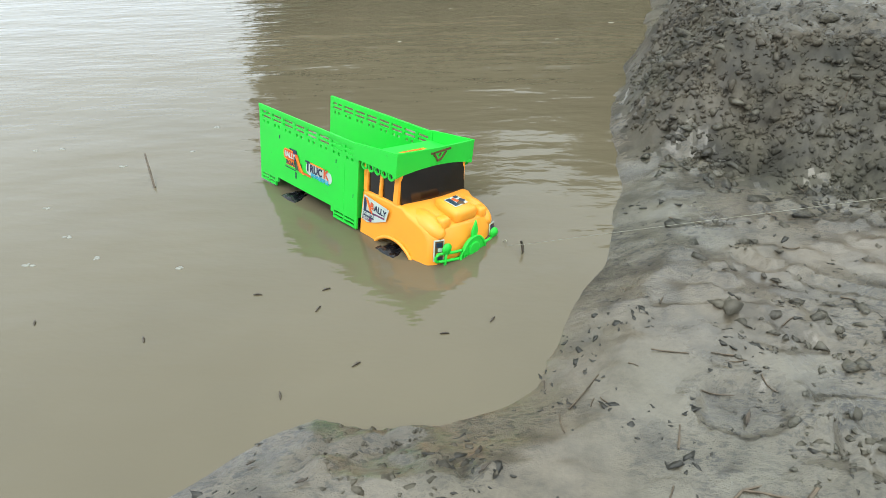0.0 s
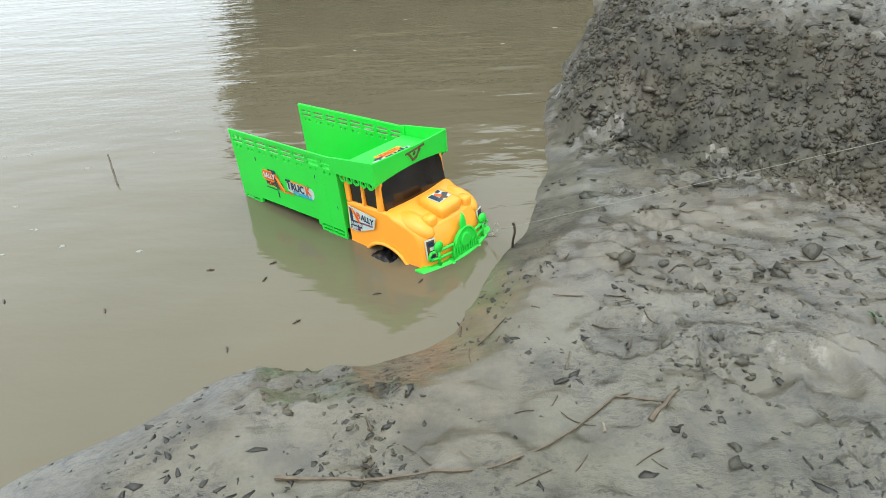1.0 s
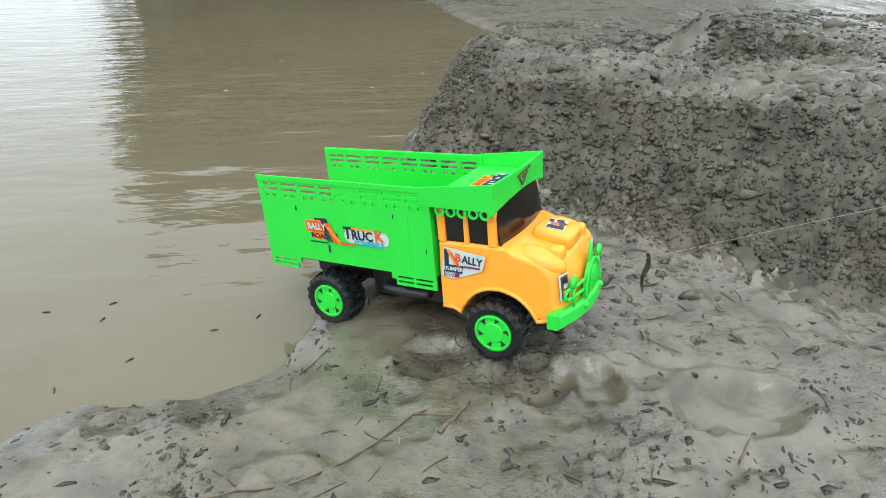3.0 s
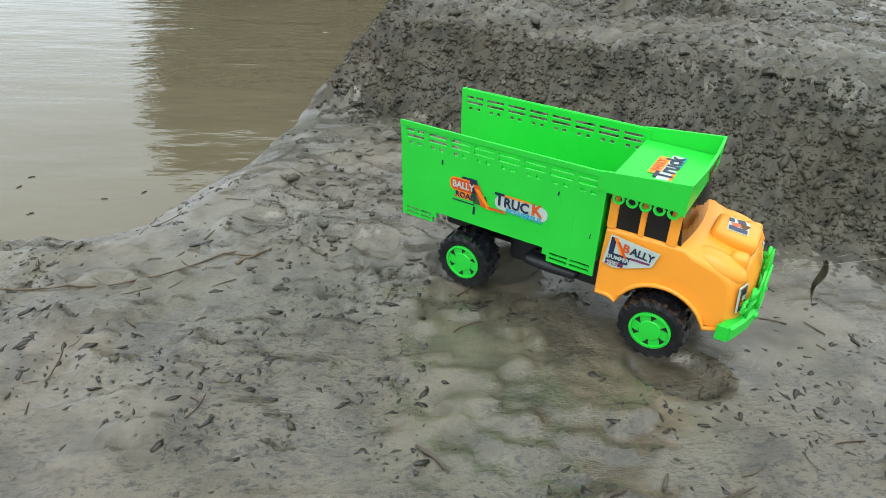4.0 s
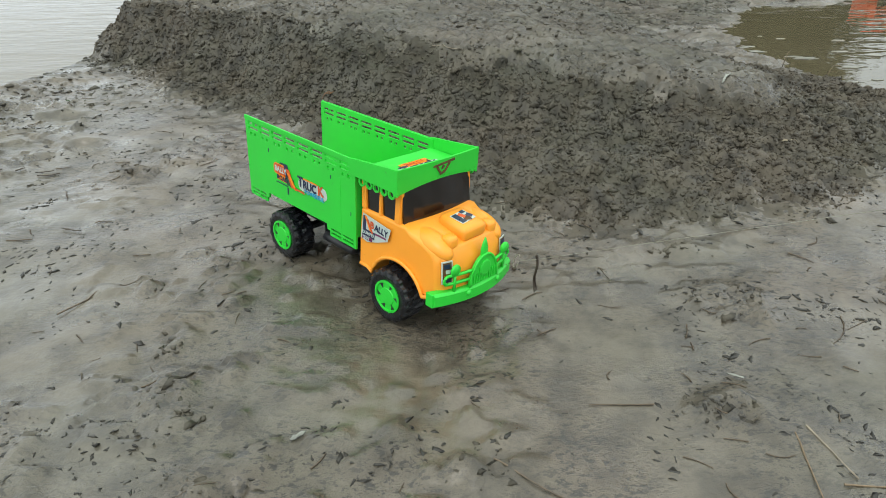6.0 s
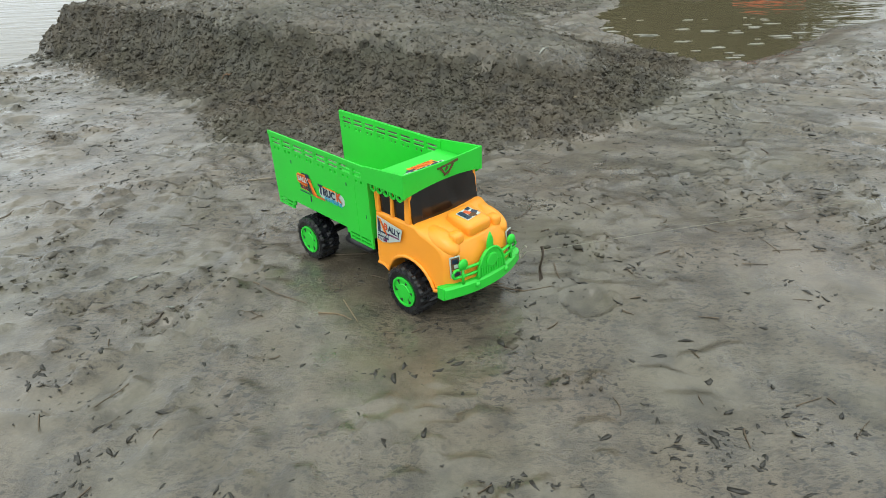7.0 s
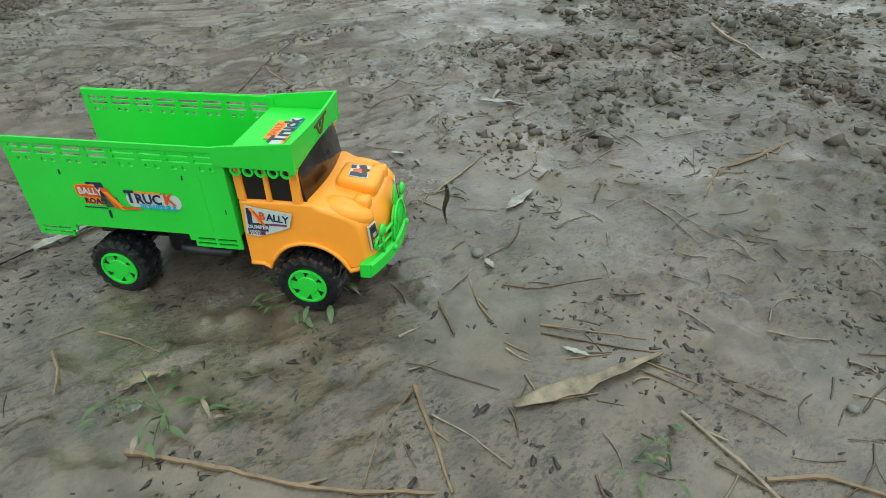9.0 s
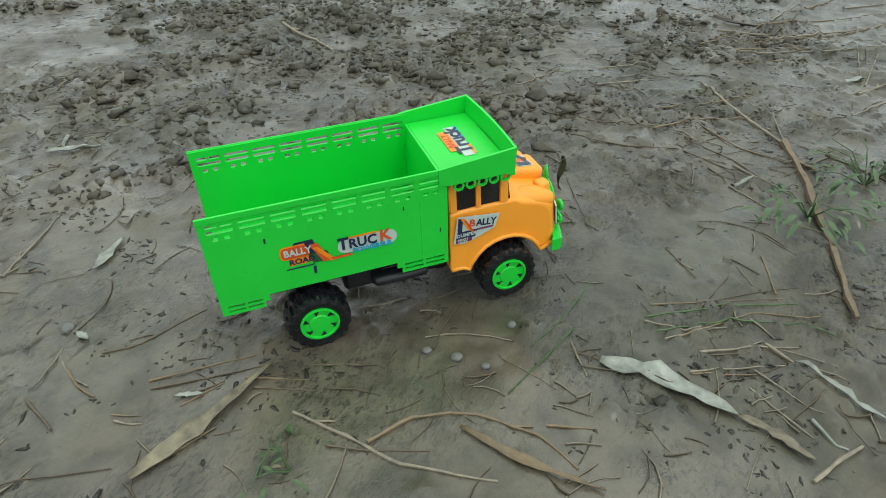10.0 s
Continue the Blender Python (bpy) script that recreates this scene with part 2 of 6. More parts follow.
def add_tube(bm, pts, radii, seg=6):
    """A bent tube through pts with a radius at each."""
    pts = [Vector(p) for p in pts]
    rings = []
    for i, p in enumerate(pts):
        d = (pts[min(i + 1, len(pts) - 1)] - pts[max(i - 1, 0)]).normalized()
        a = d.orthogonal().normalized() if abs(d.z) > 0.9 else Vector((-d.y, d.x, 0)).normalized()
        b = d.cross(a)
        r = radii[i] if isinstance(radii, (list, tuple)) else radii
        rings.append([bm.verts.new(p + r * (math.cos(2 * math.pi * k / seg) * a + math.sin(2 * math.pi * k / seg) * b)) for k in range(seg)])
    for p, q in zip(rings, rings[1:]):
        for k in range(seg):
            bm.faces.new((p[k], q[k], q[(k + 1) % seg], p[(k + 1) % seg]))
    bm.faces.new(rings[0])
    bm.faces.new(rings[-1][::-1])
    bmesh.ops.recalc_face_normals(bm, faces=bm.faces)
    return bm


def cells(xs, zs, full, thick, at):
    """A plate in the x-z plane at y = at .. at + thick, built of the cells for which full(x, z) holds."""
    bm, made = bmesh.new(), {}

    def vert(i, j, s):
        if (i, j, s) not in made:
            made[i, j, s] = bm.verts.new((xs[i], at + s * thick, zs[j]))
        return made[i, j, s]

    on = {(i, j) for i in range(len(xs) - 1) for j in range(len(zs) - 1) if full((xs[i] + xs[i + 1]) / 2, (zs[j] + zs[j + 1]) / 2)}
    for i, j in on:
        c = [(i, j), (i + 1, j), (i + 1, j + 1), (i, j + 1)]
        bm.faces.new([vert(*k, 0) for k in c])
        bm.faces.new([vert(*k, 1) for k in reversed(c)])
        for (di, dj), (p, q) in (((0, -1), (0, 1)), ((1, 0), (1, 2)), ((0, 1), (2, 3)), ((-1, 0), (3, 0))):
            if (i + di, j + dj) not in on:
                bm.faces.new([vert(*c[q], 0), vert(*c[p], 0), vert(*c[p], 1), vert(*c[q], 1)])
    bmesh.ops.recalc_face_normals(bm, faces=bm.faces)
    return bm


def lettering(name, words, size, material, parent, m, label=""):
    cu = bpy.data.curves.new(name, "FONT")
    cu.body, cu.size, cu.extrude, cu.align_x, cu.align_y = words, size, 0.00012, "CENTER", "CENTER"
    cu.resolution_u, cu.offset = 2, size * 0.03
    ob = bpy.data.objects.new(name, cu)
    me = bpy.data.meshes.new_from_object(ob)
    bpy.data.objects.remove(ob)
    return mesh_part(name, me, material, parent, label, m=m)


# ---- the ground's shape ----
TABLES, GRID = {}, {}


def lattice(x, y, scale, seed):
    """Smooth value noise in -1 .. 1."""
    if seed not in TABLES:
        TABLES[seed] = np.random.RandomState(seed).uniform(-1, 1, (256, 256))
    table = TABLES[seed]
    u, v = x * scale + 37.3, y * scale + 91.7
    i, j = np.floor(u).astype(int), np.floor(v).astype(int)
    f, g = u - i, v - j
    f, g = f * f * (3 - 2 * f), g * g * (3 - 2 * g)
    i0, j0, i1, j1 = i % 256, j % 256, (i + 1) % 256, (j + 1) % 256
    return (table[i0, j0] * (1 - f) + table[i1, j0] * f) * (1 - g) + (table[i0, j1] * (1 - f) + table[i1, j1] * f) * g


def octaves(x, y, scale, seed, count=3, fall=0.5):
    return sum(lattice(x, y, scale * 2.03 ** k, seed + k) * fall ** k for k in range(count))


def worley(x, y, scale, seed):
    """Distance to the nearest of scattered points, one to a cell."""
    lattice(x[:1], y[:1], 1, seed), lattice(x[:1], y[:1], 1, seed + 500)
    ta, tb = TABLES[seed], TABLES[seed + 500]
    u, v = x * scale + 17.1, y * scale + 53.9
    i, j = np.floor(u).astype(int), np.floor(v).astype(int)
    best = np.full(x.shape, 9.0)
    for di in (-1, 0, 1):
        for dj in (-1, 0, 1):
            a, b = (i + di) % 256, (j + dj) % 256
            best = np.minimum(best, np.hypot(i + di + 0.5 + 0.42 * ta[a, b] - u, j + dj + 0.5 + 0.42 * tb[a, b] - v))
    return best


def inside_distance(x, y, poly):
    """Distance to a closed outline, positive inside."""
    best = np.full(x.shape, 1e9)
    odd = np.zeros(x.shape, bool)
    for (ax, ay), (bx, by) in zip(poly, poly[1:] + poly[:1]):
        dx, dy = bx - ax, by - ay
        s = np.clip(((x - ax) * dx + (y - ay) * dy) / (dx * dx + dy * dy), 0, 1)
        best = np.minimum(best, (x - ax - s * dx) ** 2 + (y - ay - s * dy) ** 2)
        odd ^= ((ay > y) != (by > y)) & (x < (bx - ax) * (y - ay) / (dy if abs(dy) > 1e-9 else 1e-9) + ax)
    return np.where(odd, 1, -1) * np.sqrt(best)


SHORE = [(-6.0, -0.9), (-3.0, 0.97), (-2.3, 1.45), (-2.02, 1.62), (-1.93, 1.69), (-1.87, 1.745), (-1.81, 1.785), (-1.765, 1.772), (-1.72, 1.775), (-1.655, 1.815), (-1.60, 1.84), (-1.562, 1.90),
         (-1.545, 1.97), (-1.515, 2.05), (-1.49, 2.13), (-1.455, 2.24), (-1.43, 2.37), (-1.41, 2.50), (-1.36, 2.75), (-1.28, 2.95), (-1.17, 3.35), (-1.08, 3.7), (-1.0, 3.95), (-0.9, 3.95), (-1.0, 4.5),
         (-1.1, 5.3), (-1.6, 12.0), (-8, 38), (-60, 42)]
LAND = [(-40, -25)] + SHORE + [(-60, 62), (62, 62), (62, -40), (-40, -40)]
MOUND = [(-1.40, 2.37), (-1.19, 2.22), (-1.0, 2.08), (-0.84, 2.0), (-0.58, 1.83), (-0.42, 1.70), (-0.27, 1.61), (0.05, 1.50), (0.35, 1.42), (0.6, 1.34), (0.85, 1.45), (1.0, 1.8), (0.8, 2.4),
         (0.5, 3.5), (-0.1, 3.7), (-0.48, 3.5), (-0.50, 2.75), (-0.68, 2.74), (-0.95, 2.98), (-1.2, 3.12), (-1.34, 2.95), (-1.38, 2.7)]
ROUGH = [(-1.40, 2.36), (-1.17, 2.18), (-0.98, 1.96), (-0.75, 1.76), (-0.45, 1.55), (-0.3, 1.22), (0.16, 1.04), (0.6, 1.14), (0.9, 1.4), (1.1, 1.8), (1.0, 2.0),
         (0.6, 2.2), (0.3, 2.5), (0.0, 2.9), (-0.5, 3.2), (-0.9, 3.3), (-1.05, 3.34), (-1.2, 3.02), (-1.38, 2.7)]
POND = [(0.92, 2.5), (0.97, 2.2), (1.1, 1.92), (1.3, 1.80), (1.55, 1.95), (1.8, 2.2), (2.15, 2.4), (2.5, 2.8), (2.8, 3.4), (2.6, 3.85), (2.1, 3.7), (1.64, 3.42), (1.29, 3.38), (1.05, 2.9)]
DUG = [(2.55, 1.15), (2.2, 0.5), (1.82, 0.06), (1.70, -0.16), (1.84, -0.40), (2.1, -0.60), (2.45, -0.75), (2.87, -1.0), (3.4, -1.1), (3.9, -0.3), (3.6, 0.6), (3.1, 1.2)]
LITTER = [(1.42, -0.85), (1.70, -0.50), (1.85, 0.0), (2.1, 0.5), (2.6, 1.3), (4.8, 2.0), (62, 2), (62, -40), (1.2, -40), (1.25, -1.25)]
CLUMPS = [(-0.70, 1.28, 0.05), (-1.02, 1.275, 0.04), (0.65, 0.88, 0.10), (1.07, 0.57, 0.13), (0.54, -0.04, 0.09), (-0.5, 0.86, 0.05), (-0.24, 0.95, 0.05),
          (-0.1, 0.46, 0.05), (1.95, -0.1, 0.22), (1.06, 0.4, 0.10), (-1.49, 1.9, 0.07), (-1.31, 1.72, 0.07), (-1.21, 1.93, 0.03), (-1.0, 2.02, 0.09), (1.0, 1.3, 0.12), (-1.75, 1.72, 0.10)]
CLUMPS += [(2.6, -1.2, 0.3), (2.25, -0.98, 0.2), (2.95, -1.15, 0.3)]
patch_rng = random.Random(77)
for _ in range(280):
    CLUMPS.append((patch_rng.uniform(-1.7, 2.5), patch_rng.uniform(-1.25, 1.75), 0.012 + 0.05 * patch_rng.random() ** 2))
CLUMPS += [(1.2, 0.687, 0.05), (1.269, 0.617, 0.06), (1.466, 0.608, 0.05), (1.709, 0.449, 0.06), (1.844, 0.396, 0.1), (1.065, 0.672, 0.1), (1.317, 0.368, 0.06), (1.126, 0.495, 0.07), (1.511, 0.525, 0.05)]
TRACK = [(0.902, 1.245), (1.052, 1.091), (1.411, 0.934), (1.624, 0.949), (1.949, 1.004), (2.294, 1.064)]
# ruts: two ends; prints: centre, half length, half width, turn
RUTS = [(-1.365, 1.907, -1.267, 1.836), (-1.267, 1.836, -1.195, 1.764), (-1.343, 1.907, -1.257, 1.825), (-1.297, 1.887, -1.199, 1.788), (-1.199, 1.788, -1.123, 1.742), (-1.338, 2.029, -1.21, 1.954),
        (-1.136, 1.81, -1.112, 1.742), (-1.262, 1.697, -1.258, 1.599), (0.995, 1.285, 1.237, 0.954), (1.237, 0.954, 1.917, 0.878), (1.02, 1.424, 1.719, 1.085), (1.142, 1.47, 2.015, 1.134)]
PRINTS = [(-1.412, 1.786, 0.045, 0.032, 20), (-1.094, 1.672, 0.07, 0.045, 0), (0.479, 0.463, 0.034, 0.03, 0), (-1.308, 1.739, 0.045, 0.04, 30), (-1.244, 1.73, 0.04, 0.03, -50), (-0.912, 1.451, 0.05, 0.035, -30)]


def step(v):
    v = np.clip(v, 0, 1)
    return v * v * (3 - 2 * v)


def clump_mask(x, y):
    """1 in the trampled patches, with ragged edges."""
    wx, wy = x + 0.10 * octaves(x, y, 5, 401, 3), y + 0.08 * octaves(x, y, 5, 411, 3)
    out = np.zeros(x.shape)
    for cx, cy, r in CLUMPS:
        k = min(1, r / 0.12)
        out = np.maximum(out, step(1.5 - 1.15 * np.hypot(k * wx + (1 - k) * x - cx, (k * wy + (1 - k) * y - cy) * 1.35) / r))
    return out * step(0.75 + 1.3 * octaves(x, y, 9, 421, 2))


def flat_height(x, y):
    x, y = np.clip(x, -2.2, 2.6), np.clip(y, -1.5, 2.4) - 0.5
    return -0.0176 + 0.0063 * x + -0.0135 * y + 0.00304 * x * x + -0.00277 * x * y + 0.00026 * y * y


def ground_height(x, y, fine=True):
    """Height of the mud at x, y (arrays)."""
    x, y = np.asarray(x, float), np.asarray(y, float)
    wob = 0.02 * octaves(x, y, 7, 5, 2)
    land = inside_distance(x, y, LAND) + wob
    mound = inside_distance(x, y, MOUND) + wob * 0.8
    pond = inside_distance(x, y, POND) + 2.5 * wob
    z = flat_height(x, y)
    tall = np.interp(x, [-1.4, -0.5, 0.2, 0.6, 1.0], [0.185, 0.19, 0.145, 0.09, 0.04])
    wide = np.interp(x, [-1.4, -0.5, 0.2, 1.0], [0.14, 0.15, 0.22, 0.34])
    # a steep face up to a crest, then a gently rising top
    bank = 0.80 * np.clip((mound - 0.015) / wide, 0, 1) ** 1.15 + 0.20 * step((mound - 0.05) / 0.42)
    z = z + tall * bank
    z = z - 0.035 * step(pond / 0.25 + 0.4) * (pond > -0.1)
    z = np.where(land < 0.2, np.minimum(z, np.maximum(WATER + np.where(land > 0, 0.34, 0.55) * land, WATER - 0.08) + tall * bank), z)
    if fine:
        rough = step(inside_distance(x, y, ROUGH) / 0.10 + 0.45)
        rough = np.maximum(rough, 0.8 * clump_mask(x, y))
        rough = np.maximum(rough, 0.8 * step((inside_distance(x, y, DUG) + 0.30 * octaves(x, y, 4, 301, 3)) / 0.20 + 0.3) * step(octaves(x, y, 6, 311, 3) * 1.3 + 0.55))
        for ax, ay, bx, by in RUTS:
            dx, dy = bx - ax, by - ay
            u = np.clip(((x - ax) * dx + (y - ay) * dy) / (dx * dx + dy * dy), 0, 1)
            d = np.hypot(x - ax - u * dx, y - ay - u * dy)
            wide_rut = 0.008 if bx < 0 else 0.026
            z = z + (0.62 if bx < 0 else 0.3) * wide_rut * (0.6 * np.exp(-((d - 1.7 * wide_rut) / (0.7 * wide_rut)) ** 2) - np.exp(-(d / wide_rut) ** 2))
        near, apart = np.full(x.shape, 9.0), np.zeros(x.shape)
        for (ax, ay), (bx, by) in zip(TRACK, TRACK[1:]):
            dx, dy = bx - ax, by - ay
            u = np.clip(((x - ax) * dx + (y - ay) * dy) / (dx * dx + dy * dy), 0, 1)
            d = np.hypot(x - ax - u * dx, y - ay - u * dy)
            side = np.sign((x - ax) * dy - (y - ay) * dx)
            apart = np.where(d < near, d * side, apart)
            near = np.minimum(near, d)
        wavy = apart + 0.012 * octaves(x, y, 9, 501, 3)
        torn = step(0.55 + 1.2 * octaves(x, y, 7, 511, 3))
        z = z + 0.007 * np.sin(wavy * 2 * math.pi / 0.042) * np.exp(-((apart + 0.07) / 0.13) ** 2) * torn
        z = z - 0.016 * np.exp(-(wavy / 0.011) ** 2) + 0.009 * np.exp(-((wavy - 0.024) / 0.012) ** 2)
        for px, py, pa, pb, turn in PRINTS:
            c, s = math.cos(radians(turn)), math.sin(radians(turn))
            e = np.hypot(((x - px) * c + (y - py) * s) / pa, ((y - py) * c - (x - px) * s) / pb)
            z = z - 0.012 * step((1.15 - e) / 0.4) + 0.004 * np.exp(-((e - 1.25) / 0.15) ** 2)
        far = step((np.hypot(x - 0.2, y - 0.6) - 2.8) / 1.5)
        top = step((mound - 0.2) / 0.2) * 0.45
        rough = rough * (1 - top)
        calm = step(land / 0.25)
        churned = np.exp(-(np.hypot(x + 1.38, (y - 1.93) * 1.2) / 0.13) ** 2)
        z = z + churned * (0.007 * (1 - 2 * np.abs(octaves(x, y, 13, 611, 3, 0.6))) + 0.003) * step(land / 0.05 + 0.5)
        z = z + 0.006 * octaves(x, y, 4.2, 11, 3) * calm
        pieces = octaves(x * 0.8, y * 1.25, 36, 31, 2, 0.6)
        patches = step(octaves(x, y, 3.0, 77, 2) * 1.2 + 0.45)
        z = z + 0.0075 * step((pieces - 0.36) / 0.12) * patches * (0.25 + 0.75 * calm) * (1 - rough)
        z = z + 0.0010 * lattice(x, y, 34, 41) * (0.3 + 0.7 * calm)
        ridged = 1 - np.abs(octaves(x, y, 17, 51, 3, 0.6))
        wx, wy = x + 0.006 * octaves(x, y, 40, 15, 2), y + 0.006 * octaves(x, y, 40, 19, 2)
        lumps = 0.013 * np.sqrt(np.clip(1 - (worley(wx, wy, 15, 207) / 0.70) ** 2, 0, 1)) - 0.005 + 0.015 * np.sqrt(np.clip(1 - (worley(wx, wy, 30, 201) / 0.72) ** 2, 0, 1)) + 0.008 * np.sqrt(np.clip(1 - (worley(wx, wy, 62, 203) / 0.7) ** 2, 0, 1))
        z = z + rough * (0.016 * (ridged - 0.62) + lumps - 0.011 + 0.004 * octaves(x, y, 55, 61, 2)) * (1 - 0.4 * far)
        crust = step((octaves(x, y, 5, 131, 3) - 0.12) / 0.35) * (1 - rough) * calm
        z = z + crust * (0.0030 * np.sqrt(np.clip(1 - (worley(wx * 0.8, wy * 1.2, 40, 205) / 0.62) ** 2, 0, 1)) - 0.0015)
    return z


def axis(lo, hi, inner, fine, outer):
    pts = list(np.arange(lo, hi + fine / 2, fine))
    for sign, base in ((-1, lo), (1, hi)):
        d, v = fine, base
        while abs(v - base) < outer:
            d *= 1.12
            v = v + sign * d
            pts.append(v)
    return np.array(sorted(pts))


def lookup(x, y):
    """Heights of the built ground at x, y (arrays)."""
    xs, ys, z = GRID["x"], GRID["y"], GRID["z"]
    i = np.clip(np.searchsorted(xs, x) - 1, 0, len(xs) - 2)
    j = np.clip(np.searchsorted(ys, y) - 1, 0, len(ys) - 2)
    u, v = (x - xs[i]) / (xs[i + 1] - xs[i]), (y - ys[j]) / (ys[j + 1] - ys[j])
    return (z[i, j] * (1 - u) + z[i + 1, j] * u) * (1 - v) + (z[i, j + 1] * (1 - u) + z[i + 1, j + 1] * u) * v


def height_at(x, y):
    return float(lookup(x, y))


def build_ground():
    xs, ys = axis(-2.05, 2.75, 0, 0.0077, 60), axis(-1.4, 3.1, 0, 0.0077, 60)
    gx, gy = np.meshgrid(xs, ys, indexing="ij")
    z = ground_height(gx.ravel(), gy.ravel())
    GRID.update(x=xs, y=ys, z=z.reshape(gx.shape))
    co = np.stack([gx.ravel(), gy.ravel(), z], 1)
    nx, ny = len(xs), len(ys)
    a = (np.arange(nx - 1)[:, None] * ny + np.arange(ny - 1)[None]).ravel()
    quads = np.stack([a, a + ny, a + ny + 1, a + 1], 1)
    me = bpy.data.meshes.new("ground")
    me.vertices.add(len(co))
    me.vertices.foreach_set("co", co.astype(np.float32).ravel())
    me.loops.add(quads.size)
    me.loops.foreach_set("vertex_index", quads.astype(np.int32).ravel())
    me.polygons.add(len(quads))
    me.polygons.foreach_set("loop_start", np.arange(0, quads.size, 4, dtype=np.int32))
    me.update(calc_edges=True)
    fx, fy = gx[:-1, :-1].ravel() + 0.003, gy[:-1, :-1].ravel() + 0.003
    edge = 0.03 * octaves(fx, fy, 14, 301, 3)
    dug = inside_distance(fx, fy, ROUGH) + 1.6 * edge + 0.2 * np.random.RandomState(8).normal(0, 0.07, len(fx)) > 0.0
    # only below the crest, so the steep face's shade is put in by CLOD
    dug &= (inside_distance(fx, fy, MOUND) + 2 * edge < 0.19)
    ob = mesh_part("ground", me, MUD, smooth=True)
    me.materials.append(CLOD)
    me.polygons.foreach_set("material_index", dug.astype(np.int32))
    vx, vy = gx.ravel(), gy.ravel()
    # darker and less glossy over the litter area and the bank's top
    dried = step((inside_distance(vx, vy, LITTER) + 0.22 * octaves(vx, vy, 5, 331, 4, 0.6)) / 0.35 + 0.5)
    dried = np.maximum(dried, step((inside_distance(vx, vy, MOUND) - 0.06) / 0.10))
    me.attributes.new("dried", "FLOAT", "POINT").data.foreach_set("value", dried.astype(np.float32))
    return tagged(ob, "wet grey-brown mud bank with clumps and scattered debris", "mud", kind="structure")


def build_water():
    """The pond, as far as its shore and a little under the mud's edge."""
    shore = SHORE
    edge = []
    for k, (x, y) in enumerate(shore):
        ax, ay = shore[max(k - 1, 0)]
        bx, by = shore[min(k + 1, len(shore) - 1)]
        n = math.hypot(bx - ax, by - ay)
        edge.append((x + 0.07 * (by - ay) / n, y - 0.07 * (bx - ax) / n))
    bm = bmesh.new()
    bm.faces.new([bm.verts.new((x, y, 0)) for x, y in edge + [(-60, -25)]][::-1])
    bmesh.ops.triangulate(bm, faces=bm.faces)
    bmesh.ops.recalc_face_normals(bm, faces=bm.faces)
    if sum(f.normal.z for f in bm.faces) < 0:
        bmesh.ops.reverse_faces(bm, faces=bm.faces)
    ob = part("water", bm, LAKE, m=pose(0, 0, WATER))
    tagged(ob, "muddy brown pond water with a calm rippled surface", "water", kind="structure")


def build_puddle():
    bm = bmesh.new()
    vs = [bm.verts.new((x * 1.0, y * 1.0, 0)) for x, y in [(1.85 + 1.35 * math.cos(a), 2.80 + 1.25 * math.sin(a)) for a in np.linspace(0, 2 * math.pi, 48, endpoint=False)]]
    bm.faces.new(vs)
    bmesh.ops.triangulate(bm, faces=bm.faces)
    tagged(part("water_puddle", bm, POOL, m=pose(0, 0, PUDDLE)), "shallow brown puddle with scum in the mud", "puddle", kind="structure")


PUDDLE = float(flat_height(np.array(1.4), np.array(2.3))) - 0.018
build_ground()
build_water()
build_puddle()

# ---- the toy truck ----
def panel_outline(x, z):
    low = 0.072 if x < -0.052 or x > 0.104 else (0.080 if x < -0.046 or x > 0.098 else 0.088)
    return low < z < 0.1975


SLOT_X = [-0.090 + 0.0312 * k for k in range(8)]


def slot(x, z):
    if 0.0755 < z < 0.0785 or 0.0815 < z < 0.0845:
        return -0.091 < x < -0.073 or -0.070 < x < -0.054 or 0.107 < x < 0.129 or 0.132 < x < 0.155
    for s in SLOT_X:
        if s < x < s + 0.0255:
            if 0.1855 < z < 0.1895 or 0.1785 < z < 0.1825:
                return not s + 0.0115 < x < s + 0.0140 or z < 0.184 or s > -0.08
            if 0.1700 < z < 0.1745:
                return s + 0.004 < x < s + 0.0095 or s + 0.0155 < x < s + 0.021
    return False


def side_panel(truck, side):
    xs = {-0.0975, -0.091, -0.073, -0.070, -0.054, -0.052, -0.046, 0.098, 0.104, 0.107, 0.129, 0.132, 0.155, 0.1600}
    for s in SLOT_X:
        xs |= {s, s + 0.0255, s + 0.004, s + 0.0095, s + 0.0155, s + 0.021, s + 0.0115, s + 0.0140}
    zs = [0.072, 0.0755, 0.0785, 0.080, 0.0815, 0.0845, 0.088, 0.120, 0.150, 0.170, 0.1745, 0.1785, 0.1825, 0.1855, 0.1895, 0.1975]
    at = -0.0715 if side < 0 else 0.0685
    panel = part("side_panel", cells(sorted(xs), zs, lambda x, z: panel_outline(x, z) and not slot(x, z), 0.003, at), GREEN, truck)
    y = -0.0725 if side < 0 else 0.0705
    part("top_rail", box(-0.098, 0.160, y, y + 0.002, 0.1915, 0.1985, 0.0006), GREEN, panel)
    for x in (0.128,):
        part("rib", box(x, x + 0.0016, y + (0.0006 if side < 0 else 0), y + (0.002 if side < 0 else 0.0014), 0.092, 0.166, 0.0003), GREEN, panel)
    return panel


